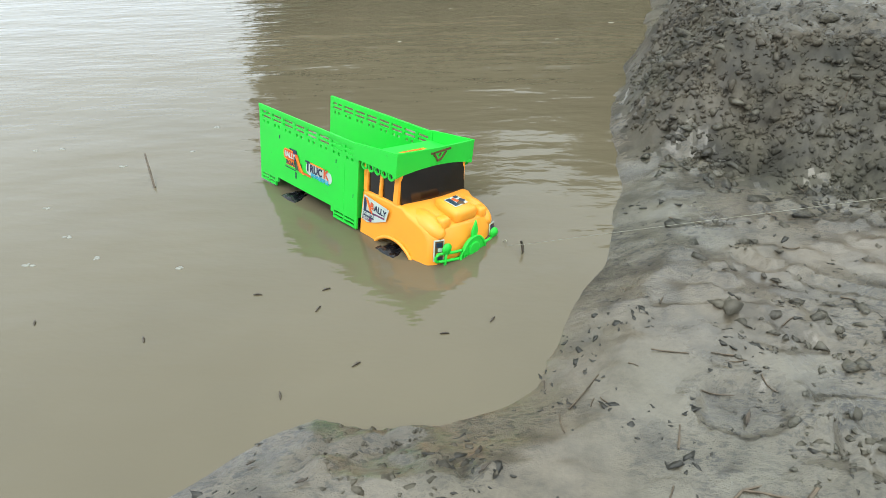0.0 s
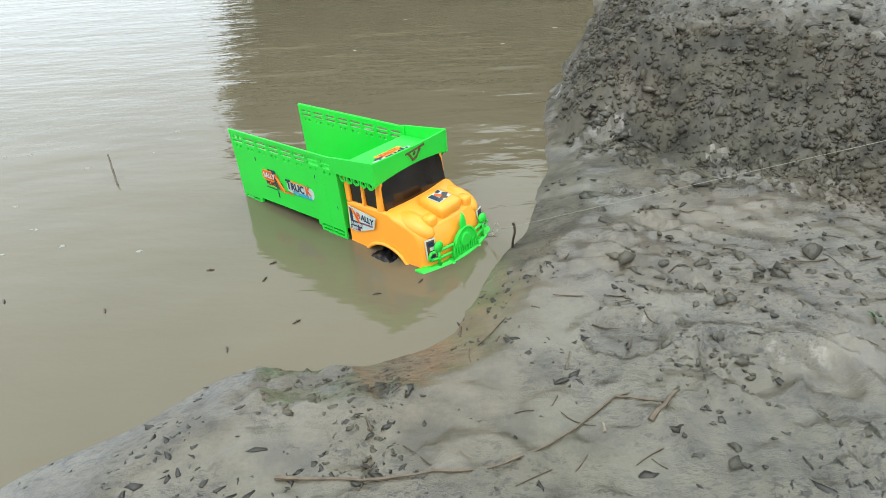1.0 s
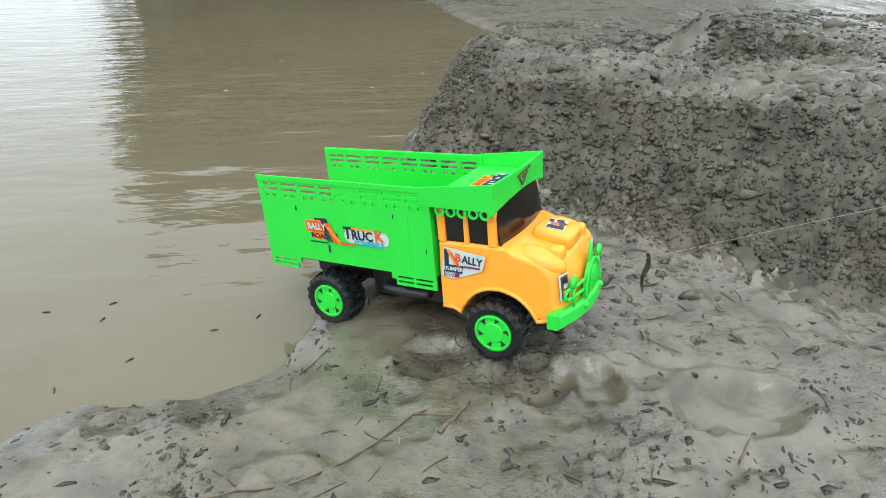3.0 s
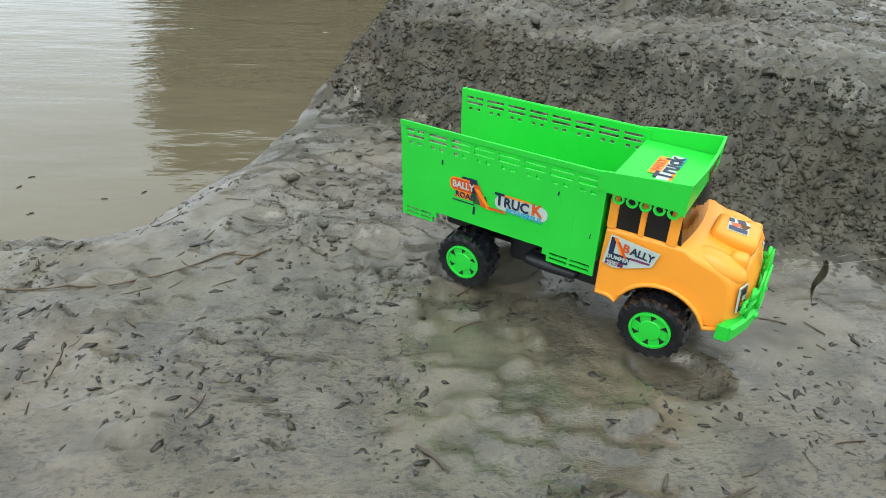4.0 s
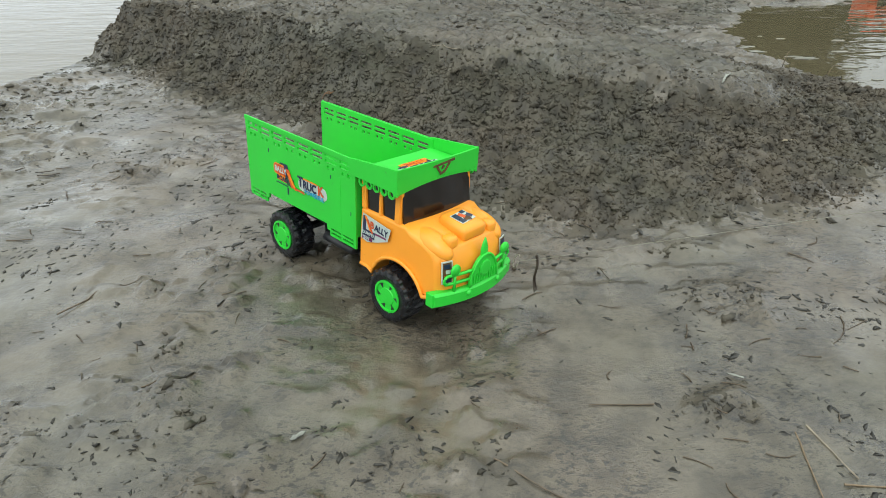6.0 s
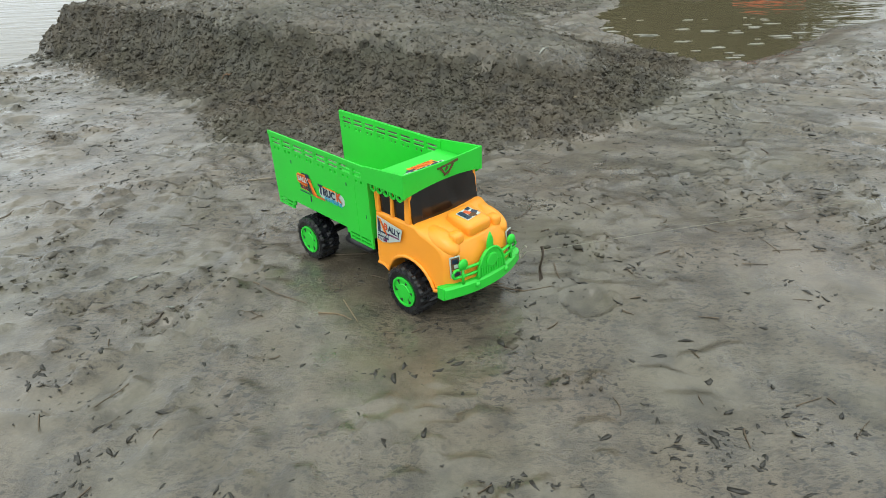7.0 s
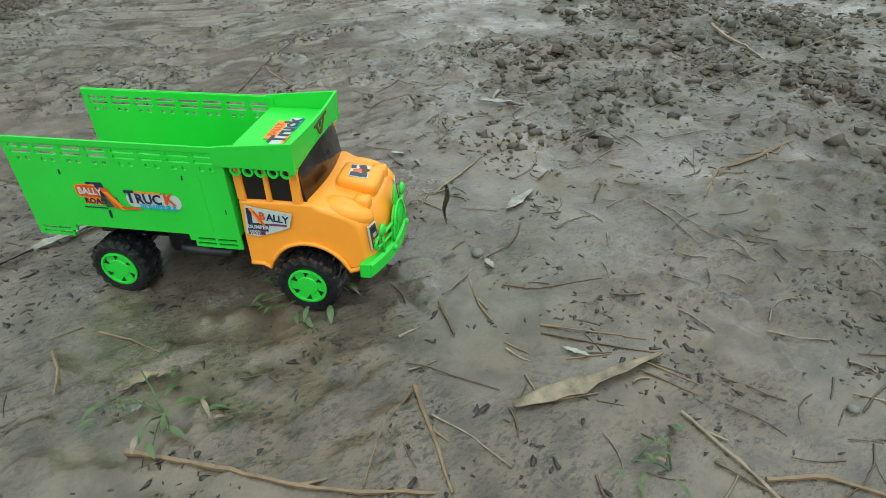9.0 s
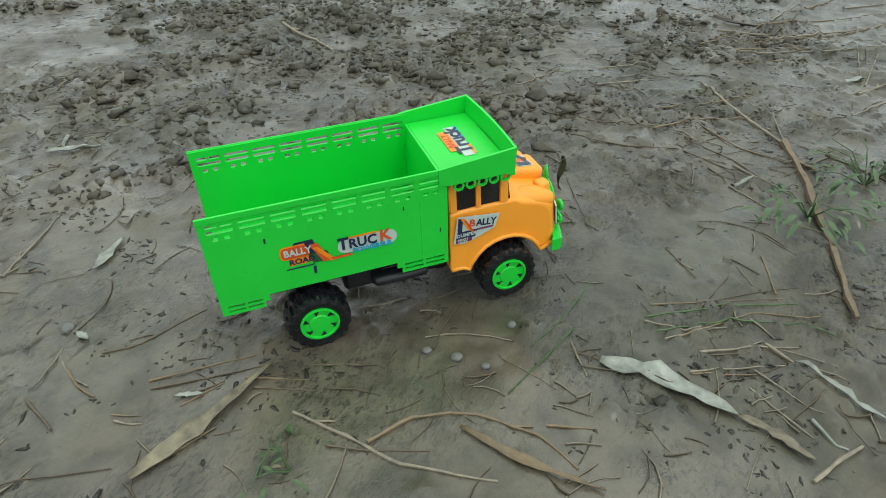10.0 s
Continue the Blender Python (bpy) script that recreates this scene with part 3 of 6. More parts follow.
def header(truck):
    """The raised platform over the cab, with its fascia and rings."""
    part("platform", box(0.159, 0.238, -0.069, 0.069, 0.1825, 0.1855, 0.0008), GREEN, truck)
    part("bed_front_wall", box(0.156, 0.159, -0.0684, 0.0684, 0.088, 0.1850), GREEN, truck)
    for s in (-1, 1):
        bm = bmesh.new()
        y0, y1 = (-0.0735, -0.0700) if s < 0 else (0.0700, 0.0735)
        prof = [(0.150, 0.180), (0.150, 0.1985), (0.160, 0.2000), (0.2400, 0.2075), (0.2395, 0.1735), (0.2300, 0.1775), (0.160, 0.1775)]
        a = [bm.verts.new((x, y0, z)) for x, z in prof]
        b = [bm.verts.new((x, y1, z)) for x, z in prof]
        bm.faces.new(a), bm.faces.new(b[::-1])
        for k in range(len(prof)):
            j = (k + 1) % len(prof)
            bm.faces.new((a[j], a[k], b[k], b[j]))
        bmesh.ops.recalc_face_normals(bm, faces=bm.faces)
        cheek = part("header_cheek", bm, GREEN, truck)
        for k in range(5):
            ring = bmesh.new()
            add_lathe(ring, [(0.0062, -0.0014), (0.0062, 0.0014), (0.0038, 0.0014), (0.0038, -0.0014)], 20, Matrix.Translation((0.1735 + 0.0138 * k, s * 0.0712, 0.1735)), closed=True)
            part("ring", ring, GREEN, cheek)
    bm = bmesh.new()
    cols = 17
    rows = []
    for k in range(cols):
        u = -1 + 2 * k / (cols - 1)
        y = 0.0732 * u
        low = 0.1735 + 0.0085 * (1 - u * u)
        fx = 0.2400 + 0.0035 * (1 - u * u)
        rows.append([bm.verts.new(p) for p in ((fx - 0.0015, y, low), (fx + 0.0005, y, 0.2075), (fx - 0.0025, y, 0.2075), (fx - 0.0045, y, low))])
    for p, q in zip(rows, rows[1:]):
        for k in range(4):
            bm.faces.new((p[k], q[k], q[(k + 1) % 4], p[(k + 1) % 4]))
    bm.faces.new(rows[0]), bm.faces.new(rows[-1][::-1])
    bmesh.ops.recalc_face_normals(bm, faces=bm.faces)
    fascia = part("header_fascia", bm, GREEN, truck)
    stain = bmesh.new()
    for x0, z0, x1, z1 in ((-0.022, 0.2035, 0.016, 0.2005), (-0.013, 0.201, -0.005, 0.191), (0.011, 0.201, 0.003, 0.190), (-0.005, 0.191, 0.004, 0.1885), (-0.003, 0.199, 0.001, 0.195)):
        d = Vector((x1 - x0, 0, z1 - z0))
        n = Vector((-d.z, 0, d.x)).normalized() * 0.0017
        c = [Vector((x0, 0, z0)) + n, Vector((x0, 0, z0)) - n, Vector((x1, 0, z1)) - n * 0.7, Vector((x1, 0, z1)) + n * 0.7]
        lo = [stain.verts.new((0.2432, -v.x, v.z)) for v in c]
        hi = [stain.verts.new((0.2442, -v.x, v.z)) for v in c]
        stain.faces.new(lo), stain.faces.new(hi[::-1])
        for k in range(4):
            stain.faces.new((lo[k], lo[(k + 1) % 4], hi[(k + 1) % 4], hi[k]))
    bmesh.ops.recalc_face_normals(stain, faces=stain.faces)
    part("worn_emblem", stain, RUST, fascia, "worn dark rusty emblem")
    for k in range(14):
        u = -0.93 + 1.86 * k / 13
        dot = bmesh.new()
        bmesh.ops.create_icosphere(dot, subdivisions=1, radius=0.0009, matrix=Matrix.Translation((0.2393 + 0.0035 * (1 - u * u), 0.0732 * u, 0.1772 + 0.0085 * (1 - u * u))))
        part("rivet", dot, GREEN, fascia)


def bed(truck):
    part("bed_floor", box(-0.095, 0.156, -0.0684, 0.0684, 0.0885, 0.0915, 0.0005), GREEN, truck)
    side_panel(truck, -1)
    side_panel(truck, 1)
    header(truck)


def cab(truck):
    arch = [(0.2365 + 0.0475 * math.cos(a), 0.036 + 0.0475 * math.sin(a)) for a in np.linspace(radians(22), radians(163), 15)]
    prof = [(0.164, 0.052), (0.1635, 0.095), (0.1645, 0.136), (0.205, 0.1368), (0.2470, 0.1365), (0.2560, 0.1335), (0.2700, 0.1290), (0.2860, 0.1235), (0.2960, 0.1170), (0.3020, 0.1060), (0.3045, 0.0880), (0.3060, 0.0700), (0.3050, 0.0560)] + arch[:1] + arch[1:] + [(0.1880, 0.0490)]
    bm = bmesh.new()
    cuts = [-1, -0.96, -0.86, -0.62, -0.4, -0.2, 0, 0.2, 0.4, 0.62, 0.86, 0.96, 1]
    rings = []
    for u in cuts:
        ring = []
        for x, z in prof:
            w = 0.0685 if x < 0.25 else 0.0685 - 0.004 * (x - 0.25) / 0.055
            edge = max(0, abs(u) - 0.8) / 0.2
            up = max(0, min(1, (z - 0.07) / 0.06))
            nose = max(0, min(1, (x - 0.270) / 0.03))
            zz = z - 0.007 * edge * edge * up * (1 if x > 0.25 else 0.5) + (0.004 * (1 - u * u) if 0.25 < x < 0.300 and z > 0.1 else 0)
            xx = x + 0.013 * (1 - u * u) * nose - 0.006 * edge * edge * nose
            ring.append(bm.verts.new((xx, u * (w - 0.003 * up), zz)))
        rings.append(ring)
    n = len(prof)
    for p, q in zip(rings, rings[1:]):
        for k in range(n):
            bm.faces.new((p[k], q[k], q[(k + 1) % n], p[(k + 1) % n]))
    bm.faces.new(rings[0][::-1]), bm.faces.new(rings[-1])
    bmesh.ops.recalc_face_normals(bm, faces=bm.faces)
    body = part("cab_body", bm, ORANGE, truck, "bright orange plastic cab", smooth=True)
    mod = body.modifiers.new("edges", "BEVEL")
    mod.width, mod.segments, mod.limit_method, mod.angle_limit = 0.0045, 4, "ANGLE", radians(30)
    body.modifiers.new("shading", "WEIGHTED_NORMAL").keep_sharp = False
    # fender lip over each front wheel
    for s in (-1, 1):
        lip = bmesh.new()
        pts = [(0.2365 + 0.0495 * math.cos(a), s * 0.0680, 0.036 + 0.0495 * math.sin(a)) for a in np.linspace(radians(20), radians(165), 18)]
        add_tube(lip, [(0.300, s * 0.067, 0.0585)] + pts + [(0.1800, s * 0.0680, 0.0535), (0.1655, s * 0.0680, 0.0535)], 0.0027, 8)
        part("fender_lip", lip, ORANGE, body, smooth=True)
        hump = bmesh.new()
        bmesh.ops.create_uvsphere(hump, u_segments=20, v_segments=12, radius=1, matrix=Matrix.Translation((0.2760, s * 0.0460, 0.1180)) @ Matrix.Rotation(radians(14), 4, "Y") @ Matrix.Diagonal((0.034, 0.0165, 0.0150, 1)))
        part("fender_hump", hump, ORANGE, body, smooth=True)
        lug = box(0.2860, 0.3040, s * 0.036 - 0.0085, s * 0.036 + 0.0085, 0.1150, 0.1325, 0.0045)
        part("hood_lug", lug, ORANGE, body, smooth=True)
    scoop = bmesh.new()
    add_box(scoop, 0.258, 0.306, -0.0215, 0.0215, 0.1225, 0.1425, 0.0060, Matrix.Translation((0.28, 0, 0.13)) @ Matrix.Rotation(radians(9), 4, "Y") @ Matrix.Translation((-0.28, 0, -0.13)))
    scoop_ob = part("hood_scoop", scoop, ORANGE, body, smooth=True)
    flat = Matrix.Translation((0.2815, 0, 0.1430)) @ Matrix.Rotation(radians(9), 4, "Y")
    part("hood_sticker", box(-0.009, 0.012, -0.014, 0.013, -0.0003, 0.0004, 0, flat @ Matrix.Rotation(radians(6), 4, "Z")), PAPER, scoop_ob, "scuffed black, red and white sticker")
    for x0, x1, y0, y1, turn, mat in ((-0.008, 0.011, -0.013, -0.004, 6, NAVY), (-0.006, 0.004, -0.003, 0.004, 24, RED), (-0.002, 0.010, -0.001, 0.010, -18, RUST), (-0.0085, -0.003, 0.004, 0.012, 10, NAVY), (0.003, 0.0115, 0.004, 0.011, 30, NAVY)):
        lift = 0.0004 + 0.0002 * len(mat.name) / 20
        part("sticker_patch", box(x0, x1, y0, y1, 0.0003, lift, 0, flat @ Matrix.Rotation(radians(turn), 4, "Z")), mat, scoop_ob)
    # greenhouse: pillars, roof, panes
    for s in (-1, 1):
        for x0, x1 in ((0.1650, 0.1740), (0.1975, 0.2035), (0.2270, 0.2375)):
            bm = bmesh.new()
            lo, hi = s * 0.0655, s * 0.0625
            c = [(x0, lo), (x1, lo), (x1, lo - s * 0.006), (x0, lo - s * 0.006)]
            a = [bm.verts.new((x, y, 0.134)) for x, y in c]
            b = [bm.verts.new((x - 0.001, y - s * 0.003, 0.183)) for x, y in c]
            bm.faces.new(a), bm.faces.new(b)
            for k in range(4):
                bm.faces.new((a[k], a[(k + 1) % 4], b[(k + 1) % 4], b[k]))
            bmesh.ops.recalc_face_normals(bm, faces=bm.faces)
            bmesh.ops.bevel(bm, geom=bm.edges[:], offset=0.0009, segments=2, affect="EDGES")
            part("pillar", bm, ORANGE, truck)
        for x0, x1 in ((0.1730, 0.1985), (0.2025, 0.2320)):
            y = s * 0.0618
            part("side_window", box(x0, x1, min(y, y - s * 0.002), max(y, y - s * 0.002), 0.134, 0.183), GLASS, truck, "black opaque window")
    screen = bmesh.new()
    cols = []
    for k in range(9):
        u = -1 + k / 4
        cols.append([screen.verts.new((x + 0.006 * (1 - u * u), u * 0.0610, z)) for x, z in ((0.2415, 0.134), (0.2345, 0.184), (0.2315, 0.184), (0.2385, 0.134))])
    for p, q in zip(cols, cols[1:]):
        for k in range(4):
            screen.faces.new((p[k], q[k], q[(k + 1) % 4], p[(k + 1) % 4]))
    screen.faces.new(cols[0]), screen.faces.new(cols[-1][::-1])
    bmesh.ops.recalc_face_normals(screen, faces=screen.faces)
    part("windscreen", screen, GLASS, truck, "black opaque windscreen")
    part("cab_back", box(0.1640, 0.1660, -0.0640, 0.0640, 0.1350, 0.1820), ORANGE, truck)


def guard(truck):
    """Bumper and decorated grille guard."""
    def bow(y):
        return 0.3240 - 0.0165 * (y / 0.0725) ** 2

    bm = bmesh.new()
    rings = []
    for k in range(21):
        y = -0.0735 + 0.147 * k / 20
        x = bow(y)
        rings.append([bm.verts.new(p) for p in ((x, y, 0.0495), (x + 0.0035, y, 0.0525), (x + 0.0035, y, 0.0660), (x, y, 0.0690), (x - 0.0095, y, 0.0690), (x - 0.0095, y, 0.0495))])
    for p, q in zip(rings, rings[1:]):
        for k in range(6):
            bm.faces.new((p[k], q[k], q[(k + 1) % 6], p[(k + 1) % 6]))
    bm.faces.new(rings[0]), bm.faces.new(rings[-1][::-1])
    bmesh.ops.recalc_face_normals(bm, faces=bm.faces)
    bumper = part("bumper", bm, GREEN, truck, "bright green curved bumper")
    for s in (-1, 1):
        end = box(0.2960, 0.3080, s * 0.0735 - 0.0015, s * 0.0735 + 0.0015, 0.0500, 0.0685, 0.001)
        part("bumper_end", end, GREEN, bumper)
        knob = bmesh.new()
        bmesh.ops.create_uvsphere(knob, u_segments=12, v_segments=8, radius=0.0042, matrix=Matrix.Translation((bow(0.028) + 0.003, s * 0.028, 0.0625)))
        part("knob", knob, GREEN, bumper, smooth=True)
        for z in (0.0790, 0.0900):
            rail = bmesh.new()
            ys = np.linspace(0.018, 0.056, 7)
            add_tube(rail, [(bow(y) - 0.001, s * y, z) for y in ys], 0.0021, 8)
            part("guard_rail", rail, GREEN, bumper, smooth=True)
        loop = bmesh.new()
        add_tube(loop, [(bow(0.056) - 0.001, s * (0.056 + 0.0055 * math.sin(a)), 0.0845 + 0.0055 * math.cos(a)) for a in np.linspace(0, math.pi, 9)], 0.0021, 8)
        part("guard_loop", loop, GREEN, bumper, smooth=True)
        stalk = bmesh.new()
        add_tube(stalk, [(bow(0.047), s * 0.047, 0.068), (bow(0.047), s * 0.047, 0.092)], 0.0020, 8)
        part("lamp_stalk", stalk, GREEN, bumper, smooth=True)
        lamp = bmesh.new()
        add_lathe(lamp, [(0.001, -0.0018), (0.0070, -0.0018), (0.0078, 0.0), (0.0070, 0.0020), (0.0005, 0.0030)], 20, Matrix.Translation((bow(0.047) + 0.0005, s * 0.047, 0.0975)) @ Matrix.Rotation(radians(-90), 4, "Z"))
        part("lamp_disc", lamp, GREEN, bumper, smooth=True)
    # half-round centre plate with ribs, and the spike above
    plate = bmesh.new()
    pts = [(0.0255 * math.cos(a), 0.0690 + 0.0375 * math.sin(a)) for a in np.linspace(0, math.pi, 21)]
    lo = [plate.verts.new((0.3205, y, z)) for y, z in pts]
    hi = [plate.verts.new((0.3245, y, z)) for y, z in pts]
    plate.faces.new(lo[::-1]), plate.faces.new(hi)
    for k in range(len(pts)):
        j = (k + 1) % len(pts)
        plate.faces.new((lo[k], lo[j], hi[j], hi[k]))
    bmesh.ops.recalc_face_normals(plate, faces=plate.faces)
    centre = part("grille_plate", plate, GREEN, bumper)
    rim = bmesh.new()
    add_tube(rim, [(0.3245, y, z) for y, z in pts], 0.0017, 8)
    part("grille_rim", rim, GREEN, centre, smooth=True)
    for k in range(9):
        y = -0.0195 + 0.0390 * k / 8
        top = 0.0690 + 0.0375 * math.sqrt(max(0.05, 1 - (y / 0.0255) ** 2)) - 0.003
        part("grille_rib", box(0.3240, 0.3258, y - 0.0009, y + 0.0009, 0.0705, min(top, 0.084)), GREEN, centre)
    disc = bmesh.new()
    add_lathe(disc, [(0.001, -0.001), (0.0105, -0.001), (0.0105, 0.0012), (0.0085, 0.0022), (0.0005, 0.0022)], 24, Matrix.Translation((0.3245, 0, 0.0885)) @ Matrix.Rotation(radians(-90), 4, "Z"))
    part("grille_medallion", disc, GREEN, centre)
    spike = bmesh.new()
    rings = []
    for z, w, d in ((0.101, 0.0045, 0.0022), (0.107, 0.0066, 0.0026), (0.114, 0.0064, 0.0026), (0.121, 0.0042, 0.0020), (0.1285, 0.0008, 0.0010)):
        rings.append([spike.verts.new((0.3215 + d * math.cos(a), w * math.sin(a), z)) for a in np.linspace(0, 2 * math.pi, 10, endpoint=False)])
    for p, q in zip(rings, rings[1:]):
        for k in range(10):
            spike.faces.new((p[k], p[(k + 1) % 10], q[(k + 1) % 10], q[k]))
    spike.faces.new(rings[0][::-1]), spike.faces.new(rings[-1])
    bmesh.ops.recalc_face_normals(spike, faces=spike.faces)
    part("grille_spike", spike, GREEN, centre, smooth=True)
    # headlight stickers on the nose
    for s in (-1, 1):
        at = Matrix.Translation((0.3092, s * 0.0530, 0.0930)) @ Matrix.Rotation(radians(s * 17), 4, "Z") @ Matrix.Rotation(radians(-6), 4, "Y")
        light = part("headlight_sticker", box(-0.0012, 0.0004, -0.0075, 0.0075, -0.0145, 0.0145, 0, at), PAPER, truck, "white and black headlight sticker")
        part("headlight_print", box(0.0004, 0.0008, -0.0060, 0.0060, -0.0130, 0.0130, 0, at), RUST, light)
        for z0, z1, y0, y1, mat in ((0.0050, 0.0110, -0.0045, 0.0040, NAVY), (-0.0015, 0.0035, -0.0020, 0.0045, PAPER), (-0.0075, -0.0030, -0.0045, 0.0030, AMBER), (-0.0120, -0.0085, -0.0030, 0.0045, NAVY)):
            part("headlight_print", box(0.0008, 0.0011, y0, y1, z0, z1, 0, at), mat, light)


def slanted_bar(x0, x1, z0, z1, y, lean=0.0, thick=0.0003):
    bm = bmesh.new()
    c = [(x0, z0), (x1, z0), (x1 + lean, z1), (x0 + lean, z1)]
    a = [bm.verts.new((x, y, z)) for x, z in c]
    b = [bm.verts.new((x, y - thick, z)) for x, z in c]
    bm.faces.new(a), bm.faces.new(b)
    for k in range(4):
        bm.faces.new((a[k], a[(k + 1) % 4], b[(k + 1) % 4], b[k]))
    bmesh.ops.recalc_face_normals(bm, faces=bm.faces)
    return bm


def rounded_plate(x0, x1, z0, z1, y, r):
    bm = bmesh.new()
    pts = []
    for cx, cz, a0 in ((x1 - r, z1 - r, 0), (x0 + r, z1 - r, 90), (x0 + r, z0 + r, 180), (x1 - r, z0 + r, 270)):
        pts += [(cx + r * math.cos(radians(a0 + k * 18)), cz + r * math.sin(radians(a0 + k * 18))) for k in range(6)]
    a = [bm.verts.new((x, y, z)) for x, z in pts]
    b = [bm.verts.new((x, y - 0.0004, z)) for x, z in pts]
    bm.faces.new(a), bm.faces.new(b[::-1])
    for k in range(len(pts)):
        j = (k + 1) % len(pts)
        bm.faces.new((a[k], a[j], b[j], b[k]))
    bmesh.ops.recalc_face_normals(bm, faces=bm.faces)
    return bm


def stickers(truck):
    facing = Matrix.Rotation(radians(90), 4, "X")
    y = -0.0716
    side = part("side_sticker", rounded_plate(0.034, 0.100, 0.1195, 0.1375, y, 0.0085), PAPER, truck, "colourful printed sticker with lettering on the side")
    part("print_patch", rounded_plate(-0.027, 0.010, 0.1275, 0.1445, y - 0.0001, 0.006), AMBER, side)
    part("print_patch", rounded_plate(-0.0255, 0.0085, 0.1288, 0.1432, y - 0.0004, 0.005), RED, side)
    part("print_patch", slanted_bar(-0.020, 0.012, 0.1190, 0.1280, y - 0.0002, 0.002), AMBER, side)
    part("print_patch", slanted_bar(-0.024, 0.006, 0.1140, 0.1155, y - 0.0002, 0.002), NAVY, side)
    part("print_patch", slanted_bar(0.006, 0.026, 0.1170, 0.1300, y - 0.0006, -0.004), LEAFPRINT, side)
    part("print_patch", slanted_bar(0.004, 0.014, 0.1300, 0.1480, y - 0.0007, -0.005), NAVY, side)
    part("print_patch", slanted_bar(0.017, 0.026, 0.1160, 0.1420, y - 0.0009, -0.013), RED, side)
    part("print_patch", slanted_bar(0.025, 0.031, 0.1150, 0.1370, y - 0.0010, -0.018), AMBER, side)
    part("print_patch", slanted_bar(0.028, 0.050, 0.1160, 0.1190, y - 0.0011, -0.004), RED, side)
    part("print_patch", slanted_bar(0.046, 0.078, 0.1378, 0.1400, y - 0.0005), AMBER, side)
    part("print_patch", slanted_bar(-0.012, 0.006, 0.1450, 0.1475, y - 0.0002, 0.002), NAVY, side)
    lettering("print_word", "BALLY", 0.0118, PAPER, side, Matrix.Translation((-0.0085, y - 0.0012, 0.1358)) @ facing @ Matrix.Diagonal((0.88, 1, 1, 1)))
    lettering("print_word", "ROAD", 0.0098, NAVY, side, Matrix.Translation((-0.005, y - 0.0012, 0.1235)) @ facing)
    lettering("print_word", "T", 0.0215, NAVY, side, Matrix.Translation((0.0400, y - 0.0013, 0.1320)) @ facing @ Matrix.Diagonal((0.9, 1, 1, 1)))
    lettering("print_word", "RUC", 0.0170, NAVY, side, Matrix.Translation((0.0615, y - 0.0013, 0.1305)) @ facing @ Matrix.Diagonal((0.92, 1, 1, 1)))
    lettering("print_word", "K", 0.0200, RED, side, Matrix.Translation((0.0865, y - 0.0013, 0.1320)) @ facing @ Matrix.Diagonal((0.95, 1, 1, 1)))
    lettering("print_word", "POWERFUL", 0.0088, CYAN, side, Matrix.Translation((0.0720, y - 0.0013, 0.1208)) @ facing)
    part("dirt_drip", slanted_bar(0.0050, 0.0080, 0.1020, 0.1125, y - 0.0002, 0.0005), NAVY, side, "dark drip mark")
    for x0, z0, x1, z1 in ((-0.0395, 0.155, -0.0375, 0.161), (0.1085, 0.158, 0.1100, 0.163), (0.1500, 0.118, 0.1510, 0.124)):
        part("dirt_spot", slanted_bar(x0, x1, z0, z1, y - 0.0002, 0.0004), NAVY, side, "dark dirt spot")
    # door sticker on the cab
    y = -0.0687
    bm = bmesh.new()
    pts = [(0.1675, 0.0935), (0.1800, 0.0905), (0.1965, 0.0955), (0.2195, 0.1050), (0.2255, 0.1235), (0.1725, 0.1300)]
    a = [bm.verts.new((px, y, pz)) for px, pz in pts]
    b = [bm.verts.new((px, y - 0.0005, pz)) for px, pz in pts]
    bm.faces.new(a), bm.faces.new(b[::-1])
    for k in range(6):
        bm.faces.new((a[k], a[(k + 1) % 6], b[(k + 1) % 6], b[k]))
    bmesh.ops.recalc_face_normals(bm, faces=bm.faces)
    door = part("door_sticker", bm, PAPER, truck, "white pointed sticker with coloured print on the door")
    part("print_patch", slanted_bar(0.1705, 0.1945, 0.0985, 0.1085, y - 0.0005, 0.002), NAVY, door)
    part("print_patch", slanted_bar(0.1700, 0.1900, 0.0935, 0.0985, y - 0.0005, 0.001), PLUM, door)
    part("print_patch", slanted_bar(0.1725, 0.1780, 0.1085, 0.1275, y - 0.0006, 0.001), NAVY, door)
    part("print_patch", slanted_bar(0.1860, 0.1905, 0.1085, 0.1275, y - 0.0008, -0.010), AMBER, door)
    part("print_patch", slanted_bar(0.1900, 0.1930, 0.1060, 0.1240, y - 0.0009, -0.010), RED, door)
    part("print_bar", slanted_bar(0.1960, 0.2170, 0.1065, 0.1090, y - 0.0006, 0.0005), PLUM, door)
    tip = Matrix.Rotation(radians(-6), 4, "Z")
    lettering("print_word", "B", 0.0135, RED, door, Matrix.Translation((0.1905, y - 0.0011, 0.1178)) @ facing @ tip)
    lettering("print_word", "ALLY", 0.0125, NAVY, door, Matrix.Translation((0.2080, y - 0.0011, 0.1158)) @ facing @ tip @ Matrix.Diagonal((0.88, 1, 1, 1)))
    lettering("print_word", "DUMPER", 0.0064, PAPER, door, Matrix.Translation((0.1835, y - 0.0011, 0.1035)) @ facing)
    lettering("print_word", "HEAVY", 0.0042, PAPER, door, Matrix.Translation((0.1790, y - 0.0011, 0.0975)) @ facing)
    lettering("print_word", "DUTY", 0.0042, PAPER, door, Matrix.Translation((0.1790, y - 0.0011, 0.0942)) @ facing)
    # sticker on the platform over the cab, read from the rear
    up = Matrix.Translation((0.1960, 0.002, 0.1860)) @ Matrix.Rotation(radians(90), 4, "Z")
